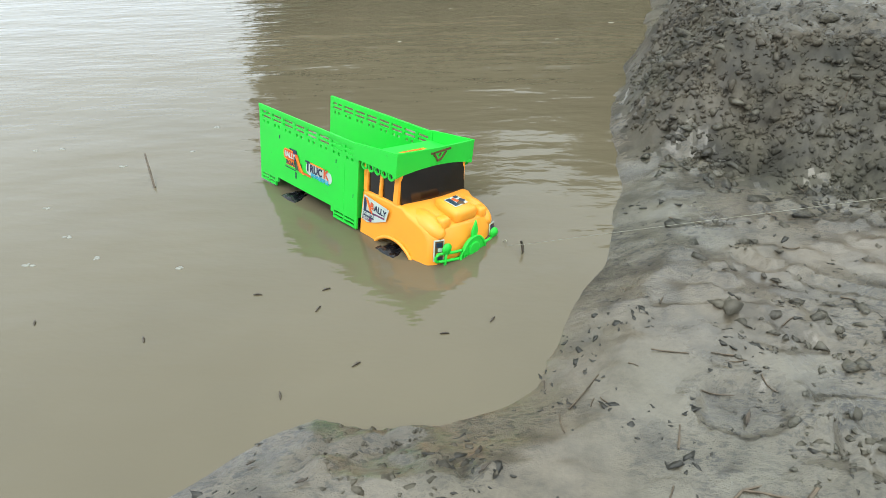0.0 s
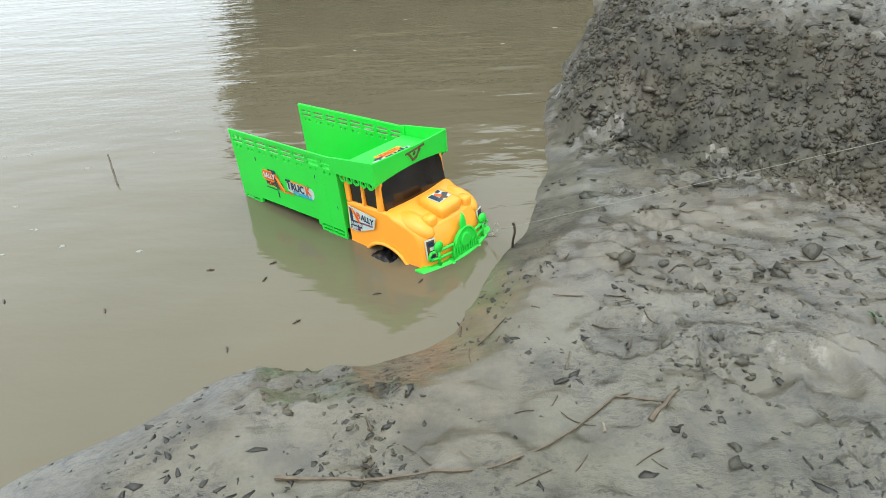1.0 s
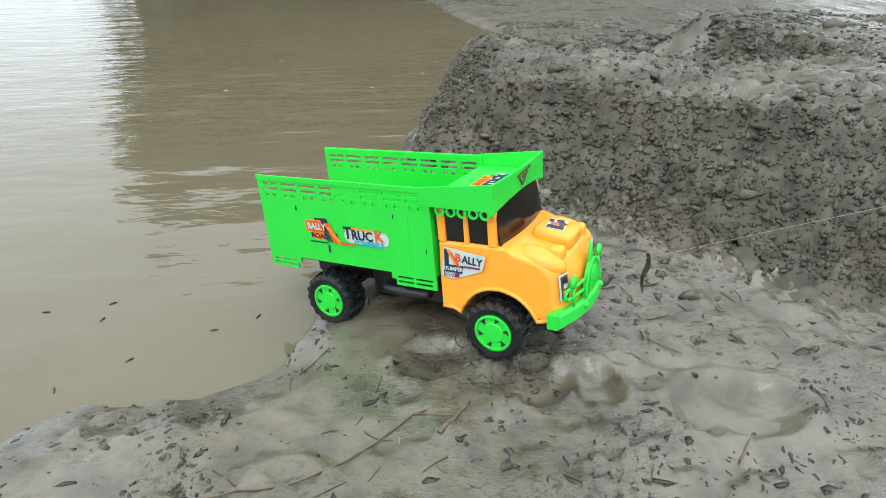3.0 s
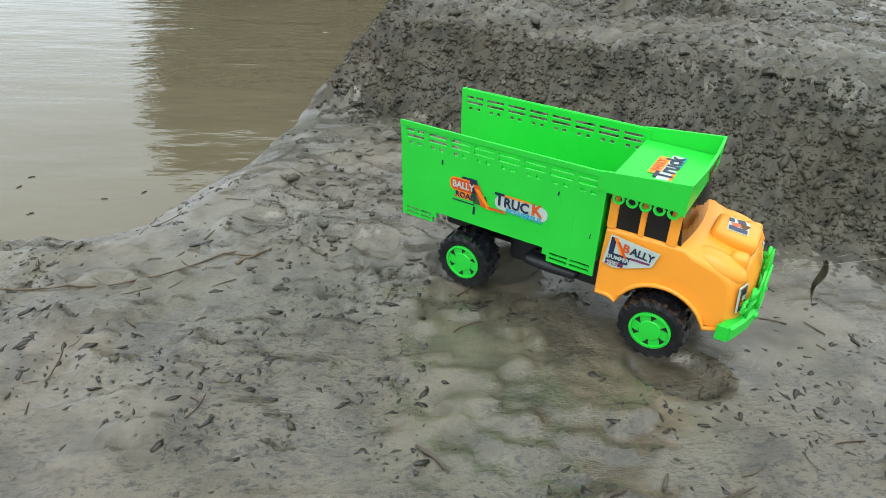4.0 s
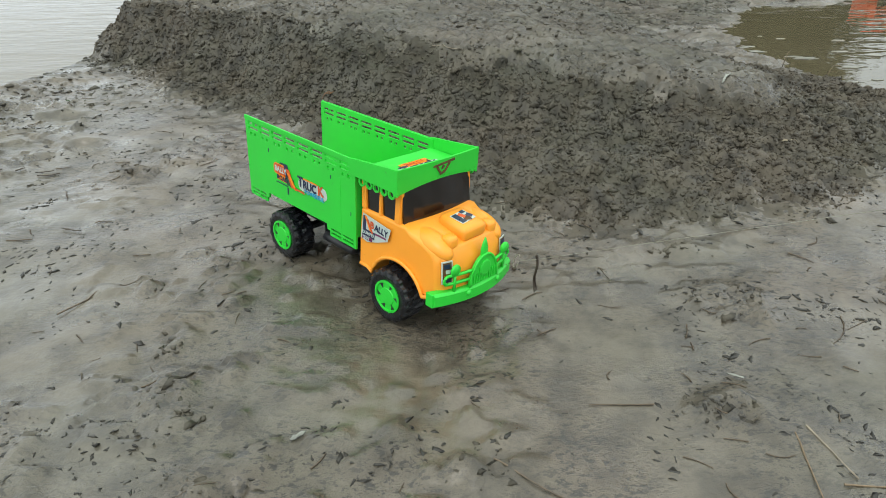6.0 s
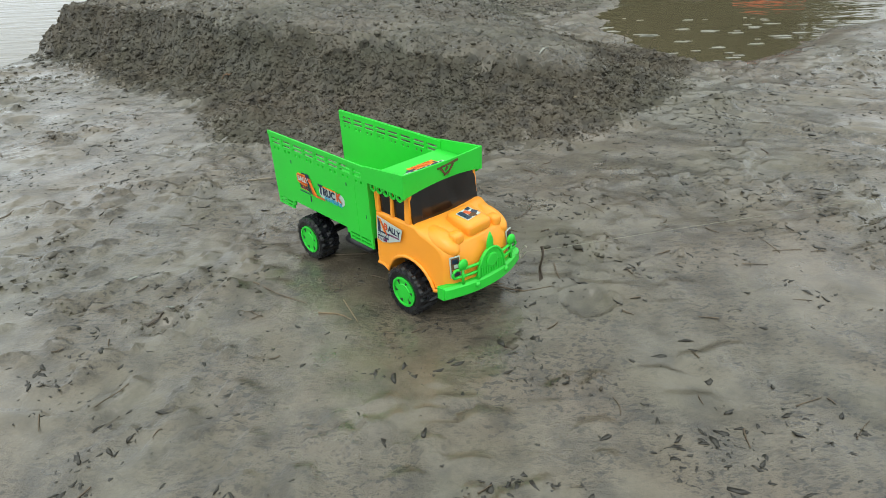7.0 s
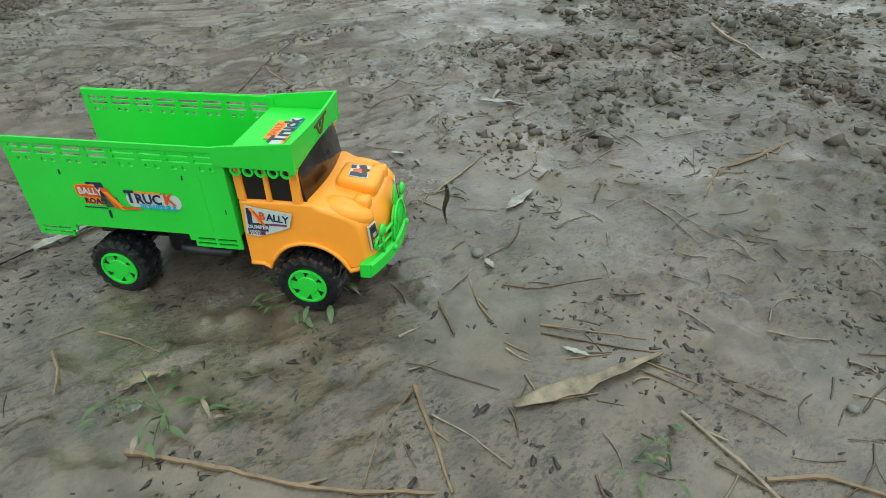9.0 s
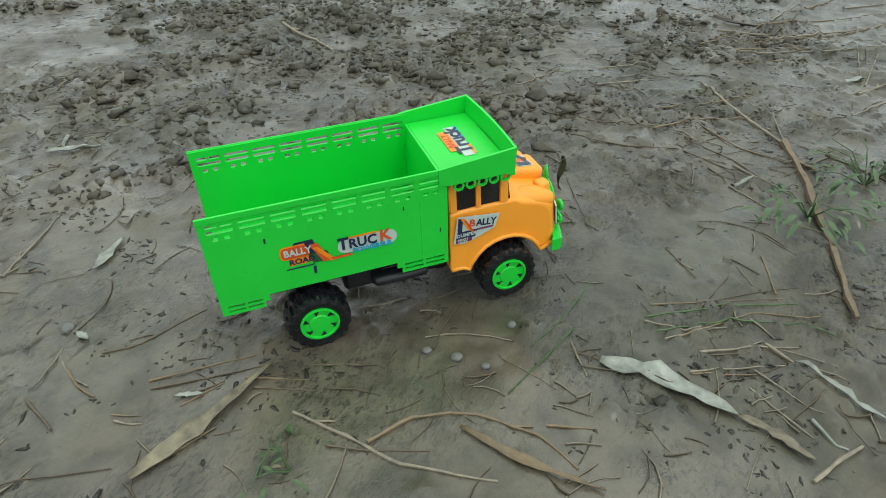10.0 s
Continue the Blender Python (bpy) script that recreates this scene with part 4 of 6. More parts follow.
    roof = part("roof_sticker", box(-0.036, 0.036, -0.0135, 0.0005, -0.0003, 0.0003, 0, up), PAPER, truck, "yellow and navy printed sticker")
    part("print_patch", box(-0.022, 0.026, 0.0000, 0.0120, 0.0003, 0.0006, 0, up), AMBER, roof)
    part("print_patch", box(-0.034, -0.010, -0.0155, -0.0120, 0.0003, 0.0006, 0, up), AMBER, roof)
    part("print_patch", box(0.004, 0.036, -0.0150, -0.0115, 0.0003, 0.0006, 0, up), CYAN, roof)
    lettering("print_word", "Truck", 0.0255, NAVY, roof, up @ Matrix.Translation((0.001, -0.0060, 0.0009)))
    lettering("print_word", "BALLY", 0.0120, RED, roof, up @ Matrix.Translation((0.002, 0.0062, 0.0009)))


def chassis(truck):
    part("chassis", box(-0.060, 0.285, -0.026, 0.026, 0.047, 0.084, 0.004), BLACK, truck)
    part("underbody", box(0.040, 0.196, -0.036, 0.036, 0.034, 0.082, 0.005), BLACK, truck)
    part("mud_shield", box(-0.045, 0.150, -0.060, 0.060, 0.080, 0.0880, 0.002), BLACK, truck)
    for x in (0.0, 0.235):
        ax = bmesh.new()
        add_lathe(ax, [(0.006, -0.060), (0.006, 0.060)], 12, Matrix.Translation((x, 0, 0.037)))
        part("axle", ax, BLACK, truck)
    part("front_inner", box(0.200, 0.290, -0.050, 0.050, 0.056, 0.090, 0.004), BLACK, truck)
    for s in (-1, 1):
        tank = bmesh.new()
        add_lathe(tank, [(0.006, -0.034), (0.0105, -0.030), (0.0115, 0.0), (0.0105, 0.030), (0.006, 0.034)], 16, Matrix.Translation((0.105, s * 0.050, 0.0560)) @ Matrix.Rotation(radians(-90), 4, "Z") @ Matrix.Diagonal((1.2, 1, 0.8, 1)))
        part("fuel_tank", tank, BLACK, truck, "black fuel tank", smooth=True)
        part("tank_bracket", box(0.085, 0.125, min(s * 0.024, s * 0.048), max(s * 0.024, s * 0.048), 0.058, 0.066, 0.001), BLACK, truck)


def wheel(truck, x, s):
    hub = part("wheel", add_lathe(bmesh.new(), [(0.004, -0.016), (0.0215, -0.016), (0.0215, 0.0145), (0.004, 0.0145)], 24), BLACK, truck, "black tyre on a green rim", m=pose(x, s * 0.0655, 0.037))
    tyre = bmesh.new()
    prof = [(0.0225, -0.0165), (0.0300, -0.0180), (0.0340, -0.0165), (0.0352, -0.0120), (0.0352, -0.0030), (0.0352, 0.0030), (0.0352, 0.0120), (0.0340, 0.0165), (0.0300, 0.0180), (0.0225, 0.0165)]
    rings, seg = [], 72
    for n, (r, a) in enumerate(prof):
        ring = []
        for k in range(seg):
            left = (k % 4) in (0, 1)
            lug = 0.0020 if n in (2, 3, 4) and left or n in (5, 6, 7) and not left else 0.0
            ang = 2 * math.pi * k / seg
            ring.append(tyre.verts.new(((r + lug) * math.cos(ang), a, (r + lug) * math.sin(ang))))
        rings.append(ring)
    for p, q in zip(rings, rings[1:] + rings[:1]):
        for k in range(seg):
            tyre.faces.new((p[k], p[(k + 1) % seg], q[(k + 1) % seg], q[k]))
    bmesh.ops.recalc_face_normals(tyre, faces=tyre.faces)
    part("tyre", tyre, TYRE, hub)
    f = s
    cap = bmesh.new()
    add_lathe(cap, [(0.0225, 0.0125 * f), (0.0225, 0.0182 * f), (0.0200, 0.0186 * f), (0.0195, 0.0165 * f), (0.0003, 0.0165 * f)], 40)
    part("rim", cap, GREEN, hub, "green plastic rim")
    boss = bmesh.new()
    add_lathe(boss, [(0.0125, 0.0163 * f), (0.0115, 0.0176 * f), (0.0003, 0.0180 * f)], 24)
    part("hub_boss", boss, GREEN, hub)
    for k in range(6):
        a = 2 * math.pi * k / 6
        tri = bmesh.new()
        pts = [(0.0192, 0.02), (0.0192, 0.40), (0.0118, 0.34), (0.0160, 0.14)]
        lo = [tri.verts.new((r * math.cos(a + da), 0.0164 * f, r * math.sin(a + da))) for r, da in pts]
        hi = [tri.verts.new((r * math.cos(a + da), 0.0168 * f, r * math.sin(a + da))) for r, da in pts]
        tri.faces.new(lo), tri.faces.new(hi)
        for j in range(4):
            tri.faces.new((lo[j], lo[(j + 1) % 4], hi[(j + 1) % 4], hi[j]))
        bmesh.ops.recalc_face_normals(tri, faces=tri.faces)
        part("rim_slot", tri, BLACK, hub, "dark vent slot")
    return hub


def build_truck():
    t, x, y, z, rx, ry, rz = TRUCK[0]
    truck = empty("toy_truck", pose(x, y, z, rx, ry, rz))
    tagged(truck, "muddy green and orange plastic toy dump truck on a string", "toy truck")
    chassis(truck)
    bed(truck)
    cab(truck)
    guard(truck)
    stickers(truck)
    wheels = [(wheel(truck, x, s), x, s) for x in (0.0, 0.235) for s in (-1, 1)]
    return truck, wheels


truck, wheels = build_truck()


# ---- the pulling string ----
def build_string():
    line = empty("pull_string", pose(0, 0, 0))
    tagged(line, "thin pale pulling string with a dry leaf caught on it", "string")
    cord = bmesh.new()
    add_tube(cord, [(0, 0, 0), (0.03, 0.001, 0.002), (0.06, -0.001, 0.001), (0.2, 0, 0.0), (0.7, 0, -0.004), (1.3, 0, 0), (2.0, 0, 0.006)], 0.00026, 5)
    part("cord", cord, STRING, line, smooth=True)
    knot = bmesh.new()
    add_tube(knot, [(0.022 + 0.008 * math.cos(a), 0.004 * math.sin(a), 0.003 + 0.007 * math.sin(a + 0.6)) for a in np.linspace(0, 5.6, 14)], 0.0006, 5)
    part("knot_loop", knot, STRING, line, smooth=True)
    leaf = bmesh.new()
    rows = []
    for k in range(9):
        u = k / 8
        w = 0.0042 * math.sin(math.pi * min(1, 0.16 + u * 0.84)) ** 0.7 * (1 - 0.55 * u)
        cx, cz = 0.0022 * math.sin(7 * u), 0.006 - 0.052 * u
        rows.append([leaf.verts.new((cx - w, 0.004 * math.sin(4 * u), cz)), leaf.verts.new((cx, 0.0035 + 0.002 * u, cz)), leaf.verts.new((cx + w, -0.003 * math.sin(5 * u), cz))])
    for p, q in zip(rows, rows[1:]):
        for j in (0, 1):
            leaf.faces.new((p[j], p[j + 1], q[j + 1], q[j]))
    ob = part("dry_leaf", leaf, BROWNLEAF, line, "curled dark brown leaf", m=pose(0.055, 0, 0, 0, 29, 0))
    ob.modifiers.new("thick", "SOLIDIFY").thickness = 0.0009
    return line


pull_string = build_string()


# ---- clods, crumbs and other loose stuff ----
def lumps_mesh(name, places, sizes, material, flat, seed, subdivisions=1, long=1.0, smooth=False):
    """One mesh of many small uneven lumps: places (n, 3), sizes (n)."""
    rng = np.random.RandomState(seed)
    base = bmesh.new()
    bmesh.ops.create_icosphere(base, subdivisions=subdivisions, radius=1)
    v0 = np.array([v.co[:] for v in base.verts])
    f0 = np.array([[v.index for v in f.verts] for f in base.faces])
    base.free()
    shapes = [v0 * (1 + rng.uniform(-0.60, 0.45, (len(v0), 1))) + rng.uniform(-0.36, 0.36, v0.shape) for _ in range(10)]
    n = len(places)
    co, fa = np.empty((n, len(v0), 3)), np.empty((n, len(f0), 3), int)
    for k in range(n):
        a = rng.uniform(0, 2 * math.pi)
        s = sizes[k] * np.array([rng.uniform(0.8, 1.35) * long, rng.uniform(0.7, 1.1), rng.uniform(0.75, 1.15) * flat])
        v = shapes[rng.randint(10)] * s
        tilt = rng.uniform(-0.35, 0.35)
        v = np.stack([v[:, 0], v[:, 1] * math.cos(tilt) - v[:, 2] * math.sin(tilt), v[:, 1] * math.sin(tilt) + v[:, 2] * math.cos(tilt)], 1)
        co[k, :, 0] = v[:, 0] * math.cos(a) - v[:, 1] * math.sin(a)
        co[k, :, 1] = v[:, 0] * math.sin(a) + v[:, 1] * math.cos(a)
        co[k, :, 2] = v[:, 2]
        co[k] += places[k]
        fa[k] = f0 + k * len(v0)
    return poly_mesh(name, co.reshape(-1, 3), fa.reshape(-1, 3), material, smooth)


def poly_mesh(name, co, faces, material, smooth=False):
    me = bpy.data.meshes.new(name)
    me.vertices.add(len(co))
    me.vertices.foreach_set("co", np.asarray(co, np.float32).ravel())
    me.loops.add(faces.size)
    me.loops.foreach_set("vertex_index", faces.astype(np.int32).ravel())
    me.polygons.add(len(faces))
    me.polygons.foreach_set("loop_start", np.arange(0, faces.size, faces.shape[1], dtype=np.int32))
    me.update(calc_edges=True)
    return mesh_part(name, me, material, smooth=smooth)


def scatter(count, box_, weight, seed):
    """Random places in a box, kept by a chance that weight(x, y) gives."""
    rng = np.random.RandomState(seed)
    x, y = rng.uniform(box_[0], box_[1], count), rng.uniform(box_[2], box_[3], count)
    keep = rng.uniform(0, 1, count) < weight(x, y)
    return x[keep], y[keep], rng


def build_clods():
    def chance(x, y):
        rough = inside_distance(x, y, ROUGH) + 0.03 * octaves(x, y, 8, 91, 2)
        w = step(rough / 0.08 + 0.3) * (1 - 0.93 * step((inside_distance(x, y, MOUND) - 0.15) / 0.08))
        return w * (inside_distance(x, y, LAND) > 0.02)

    x, y, rng = scatter(155000, (-1.5, 1.15, 1.0, 3.1), chance, 7)
    size = np.minimum(0.0019 + rng.gamma(0.9, 0.0017, len(x)), 0.0125)
    steep = np.interp(inside_distance(x, y, MOUND), [-0.1, 0.02, 0.16, 0.28], [0.75, 1.05, 0.95, 0.6])
    size = size * steep
    z = lookup(x, y) - size * 0.08
    # these clods share the ground's colour with the face's shade in it
    tagged(lumps_mesh("mud_clods", np.stack([x, y, z], 1), size, CLOD, 0.85, 3), "packed damp clods of dug mud with face shade in their colour", "mud clods", kind="stuff")

    def crown(x, y):
        d = inside_distance(x, y, MOUND)
        far_flat = step((y - 2.1 - 0.5 * x) / 0.5) * (inside_distance(x, y, POND) < -0.02) * (inside_distance(x, y, LAND) > 0.05)
        w = np.maximum(step((d - 0.13) / 0.06), far_flat)
        return w * (0.12 + 0.88 * step(octaves(x, y, 7, 321, 3) * 1.3 + 0.3))

    x, y, rng = scatter(42000, (-1.4, 3.4, 1.6, 4.2), crown, 12)
    size = np.minimum(0.0022 + rng.gamma(1.0, 0.0030, len(x)), 0.020) * np.interp(y, [1.8, 3.6], [0.8, 1.9])
    z = lookup(x, y) - size * 0.05
    tagged(lumps_mesh("bank_lumps", np.stack([x, y, z], 1), size, DULL, 0.55, 14), "wet lumps of mud on the flat top of the bank", "mud lumps", kind="stuff")

    def dug(x, y):
        w = step((inside_distance(x, y, DUG) + 0.30 * octaves(x, y, 4, 301, 3)) / 0.20 + 0.35)
        return w * (0.10 + 0.90 * step(octaves(x, y, 6, 311, 3) * 1.3 + 0.35))

    x, y, rng = scatter(26000, (1.5, 3.9, -1.2, 1.25), dug, 9)
    size = np.minimum(0.0034 + rng.gamma(1.1, 0.0038, len(x)), 0.024)
    z = lookup(x, y) - size * 0.05
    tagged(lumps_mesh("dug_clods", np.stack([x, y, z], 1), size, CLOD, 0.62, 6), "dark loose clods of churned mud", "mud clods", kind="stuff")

    def patch(x, y):
        w = clump_mask(x, y)
        return w * (inside_distance(x, y, ROUGH) < 0)

    x, y, rng = scatter(150000, (-1.8, 3.2, -1.3, 2.2), patch, 8)
    x, y = x[:24000], y[:24000]
    size = np.minimum(0.0015 + rng.gamma(1.0, 0.0012, len(x)), 0.0065)
    z = lookup(x, y) - size * 0.22
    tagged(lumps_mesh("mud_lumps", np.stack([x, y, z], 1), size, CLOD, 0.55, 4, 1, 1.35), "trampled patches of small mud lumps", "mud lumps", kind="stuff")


def build_crumbs():
    def chance(x, y):
        c = octaves(x, y, 11, 71, 3)
        w = step((c - 0.10) / 0.40) * 0.92 + 0.08
        return w * (inside_distance(x, y, LAND) > -0.03) * (inside_distance(x, y, ROUGH) < 0.02)

    x, y, rng = scatter(104000, (-2.0, 2.9, -1.35, 2.2), chance, 17)
    size = np.minimum(0.0010 + rng.gamma(0.8, 0.0010, len(x)), 0.0042)
    z = lookup(x, y) + size * 0.04
    ob = lumps_mesh("mud_crumbs", np.stack([x, y, z], 1), size, CRUMB, 0.34, 5, 1, 1.9)
    tagged(ob, "scattered dark crumbs of mud and rotten bits", "mud crumbs", kind="stuff")


def strew(name, count, box_, chance, seed, least, usual, most, thin, thick, material, label, category):
    """Thin bent fibres strewn over the mud, as one mesh."""
    x, y, rng = scatter(count, box_, chance, seed)
    co, fa = [], []
    for px, py in zip(x, y):
        n, a, length = 5, rng.uniform(0, 2 * math.pi), min(most, least + rng.gamma(1.4, usual))
        r, bend = rng.uniform(thin, thick), rng.normal(0, 0.28)
        u = np.arange(n) / (n - 1) - 0.5
        qx, qy = px + length * u * np.cos(a + bend * u), py + length * u * np.sin(a + bend * u)
        zs = lookup(qx, qy) + r * 0.8
        zs = np.maximum(zs, (zs + zs.mean()) / 2)
        start = len(co)
        for k in range(n):
            w = r * (1 - 0.5 * k / n)
            co += [(qx[k] - w * math.sin(a), qy[k] + w * math.cos(a), zs[k]), (qx[k] + w * math.sin(a), qy[k] - w * math.cos(a), zs[k]), (qx[k], qy[k], zs[k] + 1.4 * w)]
        for k in range(n - 1):
            for j in range(3):
                fa.append((start + 3 * k + j, start + 3 * k + (j + 1) % 3, start + 3 * k + 3 + (j + 1) % 3, start + 3 * k + 3 + j))
    tagged(poly_mesh(name, np.array(co), np.array(fa), material), label, category, kind="stuff")


def build_fibres():
    def bits(x, y):
        return (step((octaves(x, y, 4, 171, 2) + 0.1) / 0.6) * 0.5 + 0.2) * (inside_distance(x, y, LAND) > 0.0)

    def litter(x, y):
        return step((x - 1.15 - 0.35 * y) / 0.5) * (0.35 + 0.65 * step(octaves(x, y, 3.5, 181, 2) + 0.4)) * (y < 0.6)

    strew("plant_fibres", 3400, (-2.2, 2.9, -1.3, 2.3), bits, 27, 0.010, 0.010, 0.07, 0.0005, 0.0012, TWIG, "thin rotten plant fibres strewn over mud", "plant fibres")
    strew("straw_litter", 800, (0.8, 3.0, -1.5, 0.4), litter, 28, 0.02, 0.022, 0.14, 0.0006, 0.0016, PALE, "pale dry straw litter strewn over mud", "straw litter")
    strew("stem_litter", 700, (0.8, 3.0, -1.5, 0.4), litter, 29, 0.02, 0.022, 0.14, 0.0006, 0.0016, TWIG, "dark thin stems strewn over mud", "stem litter")


build_clods()
build_crumbs()
build_fibres()


# ---- sticks, leaves and weeds ----
def along(points, count):
    """Evenly spaced places along a smooth line through a few points."""
    p = [Vector((x, y, 0)) for x, y in points]
    seg = [(b - a).length for a, b in zip(p, p[1:])]
    total, out = sum(seg), []
    for k in range(count):
        d, i = total * k / (count - 1), 0
        while i < len(seg) - 1 and d > seg[i]:
            d, i = d - seg[i], i + 1
        out.append(p[i].lerp(p[i + 1], min(1, d / seg[i])))
    return out


def stick(name, points, radius, material, label, category, lift=0.0):
    rng = random.Random(repr(points))
    length = sum(math.dist(a, b) for a, b in zip(points, points[1:]))
    n = max(5, min(26, int(length / 0.012)))
    pts = along(points, n)
    radius = radius * 0.74
    for k, p in enumerate(pts):
        p.x += rng.uniform(-1, 1) * radius * 0.22
        p.y += rng.uniform(-1, 1) * radius * 0.22
        p.z = height_at(p.x, p.y) + radius * 0.55 + lift
    zs = [p.z for p in pts]
    for k in range(n):
        pts[k].z = max(zs[k] - 0.3 * radius, sum(zs[max(0, k - 4):k + 5]) / len(zs[max(0, k - 4):k + 5]))
    base = pts[0].copy()
    radii = [radius * (1.0 - 0.45 * k / (n - 1)) * rng.uniform(0.72, 1.25) for k in range(n)]
    bm = bmesh.new()
    add_tube(bm, [p - base for p in pts], radii, 5)
    if n > 8 and radius > 0.0017:
        k = rng.randrange(2, n - 3)
        side = Vector((pts[k + 1] - pts[k]))
        tip = pts[k] + Vector((-side.y, side.x, 0)).normalized() * radius * rng.uniform(3, 5) + side * 1.5
        add_tube(bm, [pts[k] - base, tip - base], [radius * 0.7, radius * 0.35], 5)
    return tagged(part(name, bm, material, m=Matrix.Translation(base)), label, category)


def blade(name, points, width, material, label, category, curl):
    rng = random.Random(repr(points))
    n = 11
    pts = along(points, n)
    base = Vector((pts[0].x, pts[0].y, height_at(pts[0].x, pts[0].y)))
    bm, rows = bmesh.new(), []
    for k, p in enumerate(pts):
        d = (pts[min(k + 1, n - 1)] - pts[max(k - 1, 0)]).normalized()
        side = Vector((-d.y, d.x, 0))
        u = k / (n - 1)
        w = width * 0.5 * 0.66 * (math.sin(math.pi * (0.05 + 0.91 * u)) ** 0.7) * rng.uniform(0.5, 1.2)
        row = []
        for v in (-1, -0.5, 0, 0.5, 1):
            q = p + side * w * v
            lift = 0.0022 + curl * width * 0.32 * (v * v) * (0.5 + 0.5 * math.sin(3 * u + v)) + rng.uniform(0, 0.0012)
            q.z = max(height_at(q.x, q.y), height_at(p.x, p.y)) + lift
            row.append(bm.verts.new(q - base))
        rows.append(row)
    for p, q in zip(rows, rows[1:]):
        for j in range(4):
            bm.faces.new((p[j], p[j + 1], q[j + 1], q[j]))
    bmesh.ops.recalc_face_normals(bm, faces=bm.faces)
    ob = part(name, bm, material, m=Matrix.Translation(base), smooth=True)
    ob.modifiers.new("thick", "SOLIDIFY").thickness = 0.0011
    return tagged(ob, label, category)


def weed(name, x, y, radius, count, label):
    rng = random.Random(int(x * 1000) * 7 + int(y * 1000))
    plant = empty(name, Matrix.Translation((x, y, height_at(x, y))))
    tagged(plant, label, "weed")
    grassy = "grass" in label
    for k in range(max(2, count // 5)):
        stems = bmesh.new()
        a, r = rng.uniform(0, 6.28), radius * rng.uniform(0.4, 1.0)
        h = radius * rng.uniform(0.2, 0.5) if not grassy else radius * rng.uniform(0.6, 1.1)
        add_tube(stems, [(0, 0, -0.002), (0.5 * r * math.cos(a), 0.5 * r * math.sin(a), h * 0.9), (r * math.cos(a), r * math.sin(a), h)], [0.0013, 0.001, 0.0007], 5)
        part("stem", stems, TWIG if grassy else SPROUT, plant)
    for k in range(count):
        a, r = rng.uniform(0, 6.28), radius * math.sqrt(rng.random())
        length, w = min(0.028, radius * rng.uniform(0.12, 0.34) + 0.003), 0.0
        w = length * rng.uniform(0.10, 0.21) * (0.35 if grassy else 1)
        bm, rows = bmesh.new(), []
        turn = a + rng.uniform(-1.0, 1.0)
        rise = rng.uniform(-0.1, 0.5) if not grassy else rng.uniform(0.5, 1.3)
        h0 = 0.003 + radius * rng.uniform(0.05, 0.35)
        for j in range(5):
            u = j / 4
            ww = w * math.sin(math.pi * (0.08 + 0.86 * u))
            cx, cz = length * u, h0 + length * (rise * u - 0.55 * u * u)
            rows.append([bm.verts.new((cx, -ww, cz + 0.25 * ww)), bm.verts.new((cx, 0, cz)), bm.verts.new((cx, ww, cz + 0.25 * ww))])
        for p, q in zip(rows, rows[1:]):
            for j in (0, 1):
                bm.faces.new((p[j], p[j + 1], q[j + 1], q[j]))
        ob = part("leaf", bm, SPROUT if rng.random() < 0.93 and not grassy else (TWIG if grassy else DRY), plant, m=Matrix.Translation((r * math.cos(a), r * math.sin(a), 0)) @ Matrix.Rotation(turn, 4, "Z"), smooth=True)
    return plant


def pebble(x, y, r):
    bm = bmesh.new()
    bmesh.ops.create_icosphere(bm, subdivisions=2, radius=r)
    for v in bm.verts:
        v.co *= 1 + 0.18 * noise.noise(v.co * 180 + Vector((x, y, 0)) * 50)
        v.co.z *= 0.65
    tagged(part("pebble", bm, PEBBLE, m=Matrix.Translation((x, y, height_at(x, y) + r * 0.2)), smooth=True), "small pale grey pebble half sunk in mud", "pebble")


def foam_patch(x, y, r):
    rng = random.Random(int(x * 997 + y * 113))
    bm = bmesh.new()
    for k in range(7):
        a, d, q = rng.uniform(0, 6.28), r * rng.random(), r * rng.uniform(0.15, 0.4)
        bmesh.ops.create_icosphere(bm, subdivisions=2, radius=q, matrix=Matrix.Translation((d * math.cos(a), 0.6 * d * math.sin(a), 0)) @ Matrix.Diagonal((1.3, 0.9, 0.35, 1)))
    tagged(part("foam_patch", bm, FOAM, m=Matrix.Translation((x, y, WATER)), smooth=True), "small whitish foam bubbles floating on the pond", "foam")


def floater(x, y):
    rng = random.Random(int(x * 991 + y * 131))
    bm = bmesh.new()
    a = rng.uniform(0, 6.28)
    add_tube(bm, [(-0.005 * math.cos(a), -0.005 * math.sin(a), 0), (0, 0.001, 0.0005), (0.006 * math.cos(a), 0.006 * math.sin(a), 0.0002)], [0.0006, 0.0013, 0.0005], 7)
    tagged(part("floating_scrap", bm, BROWNLEAF, m=Matrix.Translation((x, y, WATER + 0.0008)), smooth=True), "small dark plant scrap floating on the pond", "plant scrap")


def water_stick(a, b):
    bm = bmesh.new()
    add_tube(bm, [(0, 0, -0.03), (0, 0, 0.0), ((b[0] - a[0]) * 0.5, (b[1] - a[1]) * 0.5, 0.014), (b[0] - a[0], b[1] - a[1], 0.035)], [0.0016, 0.0018, 0.0020, 0.0014], 7)
    tagged(part("water_stick", bm, TWIG, m=Matrix.Translation((*a, WATER)), smooth=True), "thin dark stick poking out of the pond", "stick")


